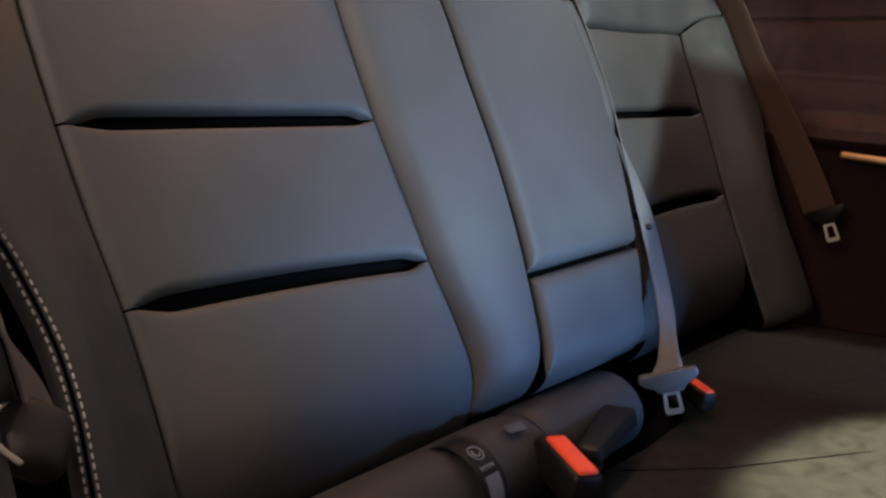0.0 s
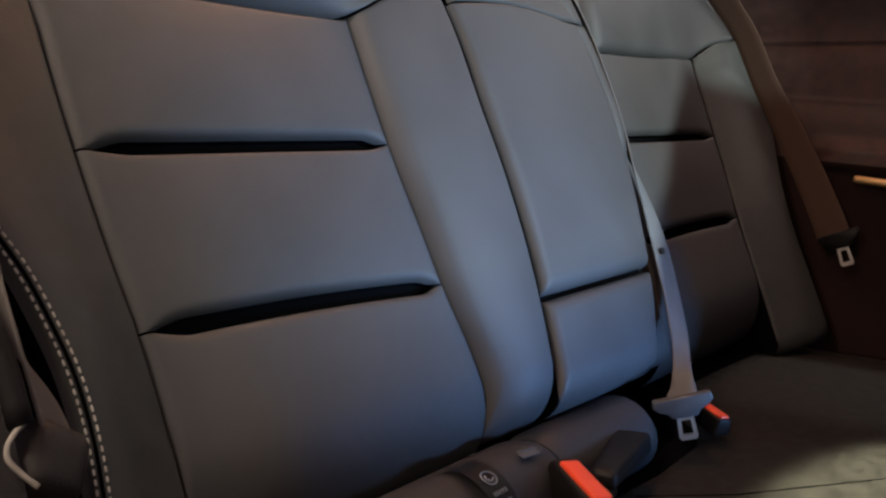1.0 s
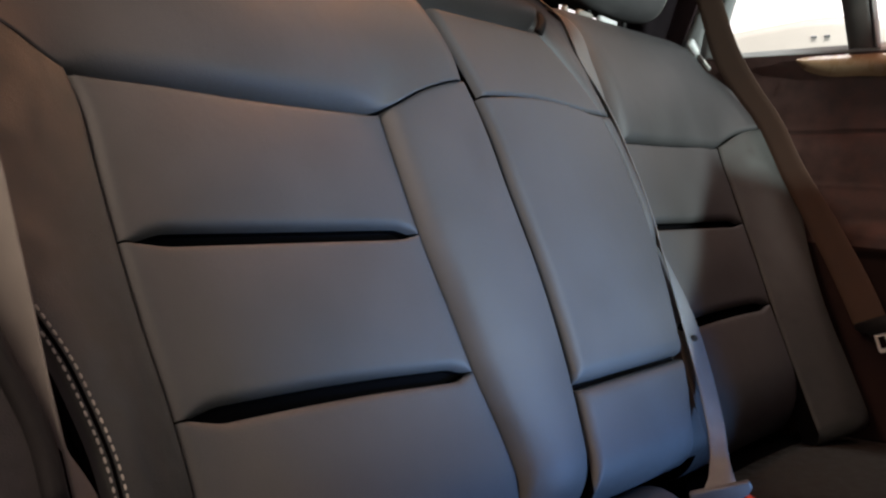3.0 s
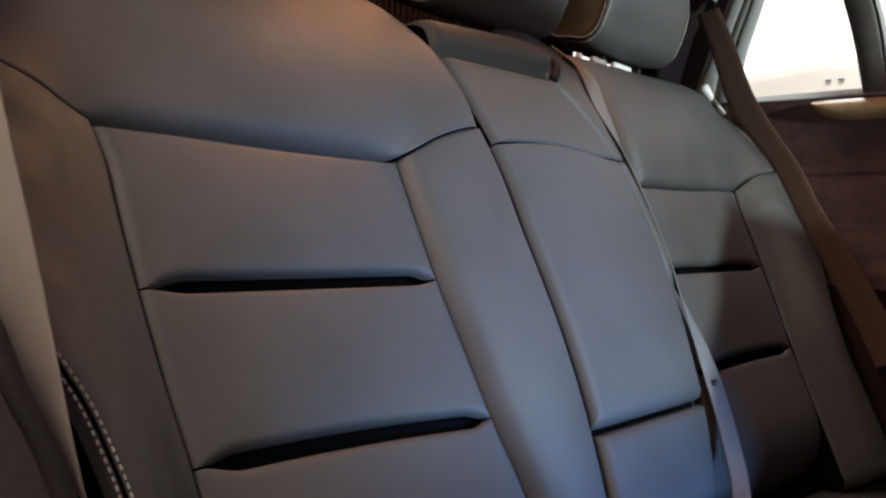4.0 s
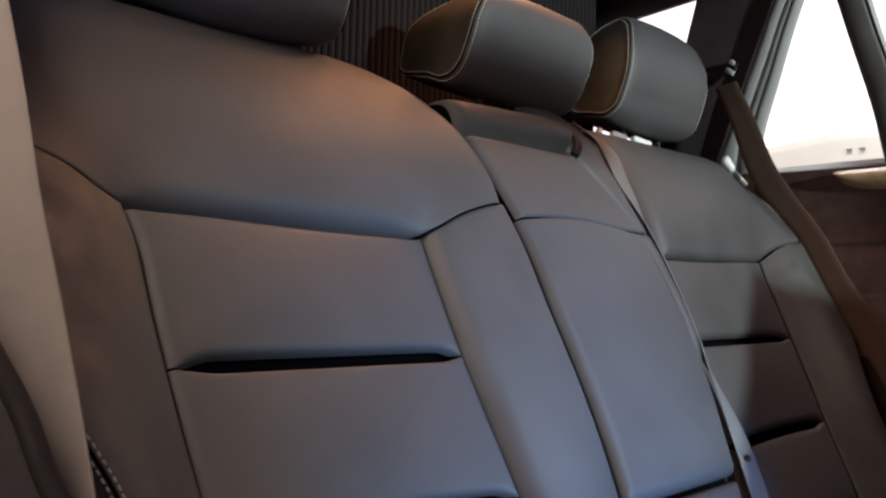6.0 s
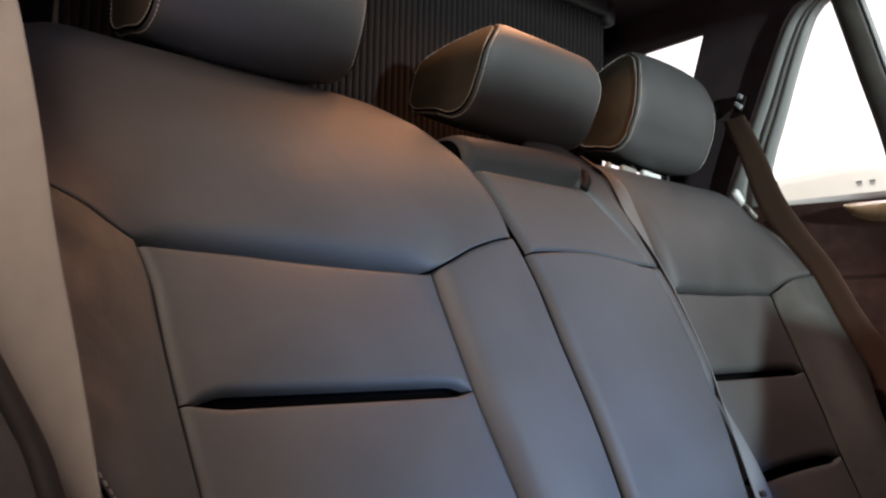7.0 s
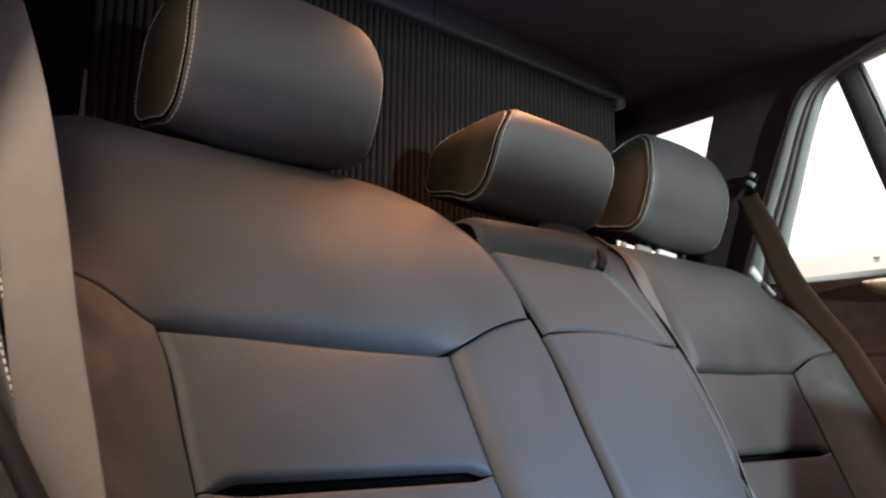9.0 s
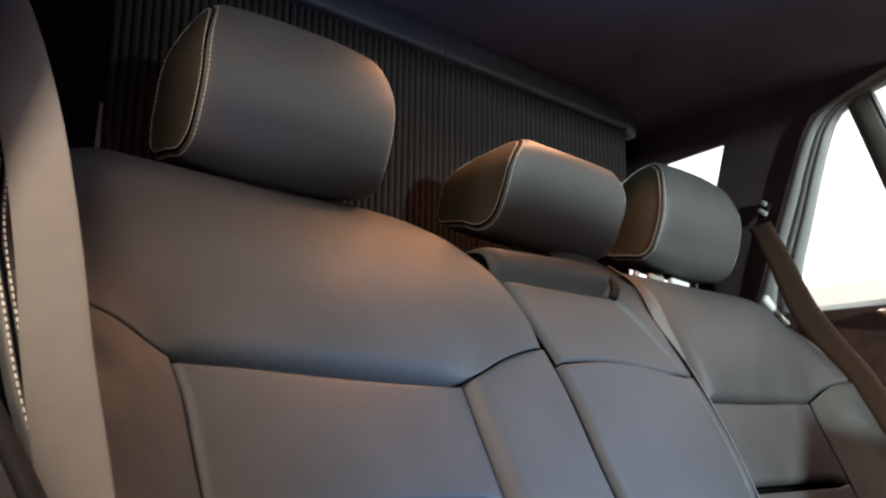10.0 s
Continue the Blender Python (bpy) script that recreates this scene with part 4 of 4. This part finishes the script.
# ---- small fittings ----
SEAL = curve([(0.165, -0.700), (0.21, -0.703), (0.234, -0.709), (0.261, -0.718), (0.302, -0.727), (0.332, -0.738), (0.40, -0.764), (0.50, -0.806), (0.75, -0.905), (0.95, -0.96)])
jamb = tagged(new("door_frame"), "dark near door frame with black rubber seal", "door frame", kind="structure")
jamb.matrix_world = BENCH
sweep("rubber_seal", [(SEAL(0.165 + 0.765 * i / 60), -0.108, 0.165 + 0.765 * i / 60) for i in range(61)], 0.007, RUBBER, jamb, "black rubber door seal", 10)
verts = [(SEAL(z) - 0.16 * (1 - u) - 0.004, -0.106 + 0.05 * (1 - u) - 0.010 * math.sin(math.pi * u), z) for z in (0.0 + 0.95 * j / 40 for j in range(41)) for u in (i / 10 for i in range(11))]
part("jamb_panel", mesh_of("jamb_panel", verts, [(j * 11 + i, j * 11 + i + 1, j * 11 + i + 12, j * 11 + i + 11) for j in range(40) for i in range(10)], JAMB), jamb)

hook = thing("coat_hook", pose(0.676, 0.328, 1.196), "small grey plastic coat hook on the pillar", "coat hook")
rounded_box("base_plate", 0.006, 0.016, 0.034, BLACK, hook, pose(0.004, 0, 0, 20), 0.002)
rounded_box("hook_tab", 0.006, 0.013, 0.010, GREY, hook, pose(-0.002, -0.002, 0.014, 25), 0.003)
rounded_box("hook_arm", 0.008, 0.020, 0.010, GREY, hook, pose(-0.004, 0.001, -0.004, 35), 0.003)
lever = thing("release_lever", BENCH @ pose(0.690, 0.018, 0.735), "pale plastic seat release lever on backrest shoulder", "lever")
rounded_box("knob", 0.022, 0.016, 0.034, WHITEP, lever, pose(0, 0, 0, 0, -35, 0), 0.007, 4)
rounded_box("stem", 0.008, 0.008, 0.05, STEEL, lever, pose(0.020, 0, -0.026, 0, -45, 0), 0.002)
for x, w, mat, label in ((0.413, 0.056, WHITEP, "bright pale post guide under the headrest"), (0.342, 0.042, WORN, "dull metal post guide under the headrest"), (0.285, 0.010, WORN, "small metal stud beside the post guides")):
    g = thing("post_guide", pose(x, 0.362, 1.021, 0, 3, 0), label, "post guide", "post guides")
    rounded_box("sleeve", w, 0.012, 0.011, mat, g, pose(0, 0, 0), 0.0045, 4)
trim = tagged(new("trim"), "grey pillar trim strip behind the near belt", "trim", kind="structure")
part("strip", mesh_of("strip", [(-0.574, 0.5, 1.02), (-0.546, 0.5, 1.02), (-0.546, 0.512, 1.02), (-0.556, 0.52, 1.40), (-0.526, 0.52, 1.40), (-0.526, 0.53, 1.40)], [(0, 1, 4, 3), (1, 2, 5, 4), (2, 0, 3, 5), (0, 2, 1), (3, 4, 5)], STRIP, False), trim)
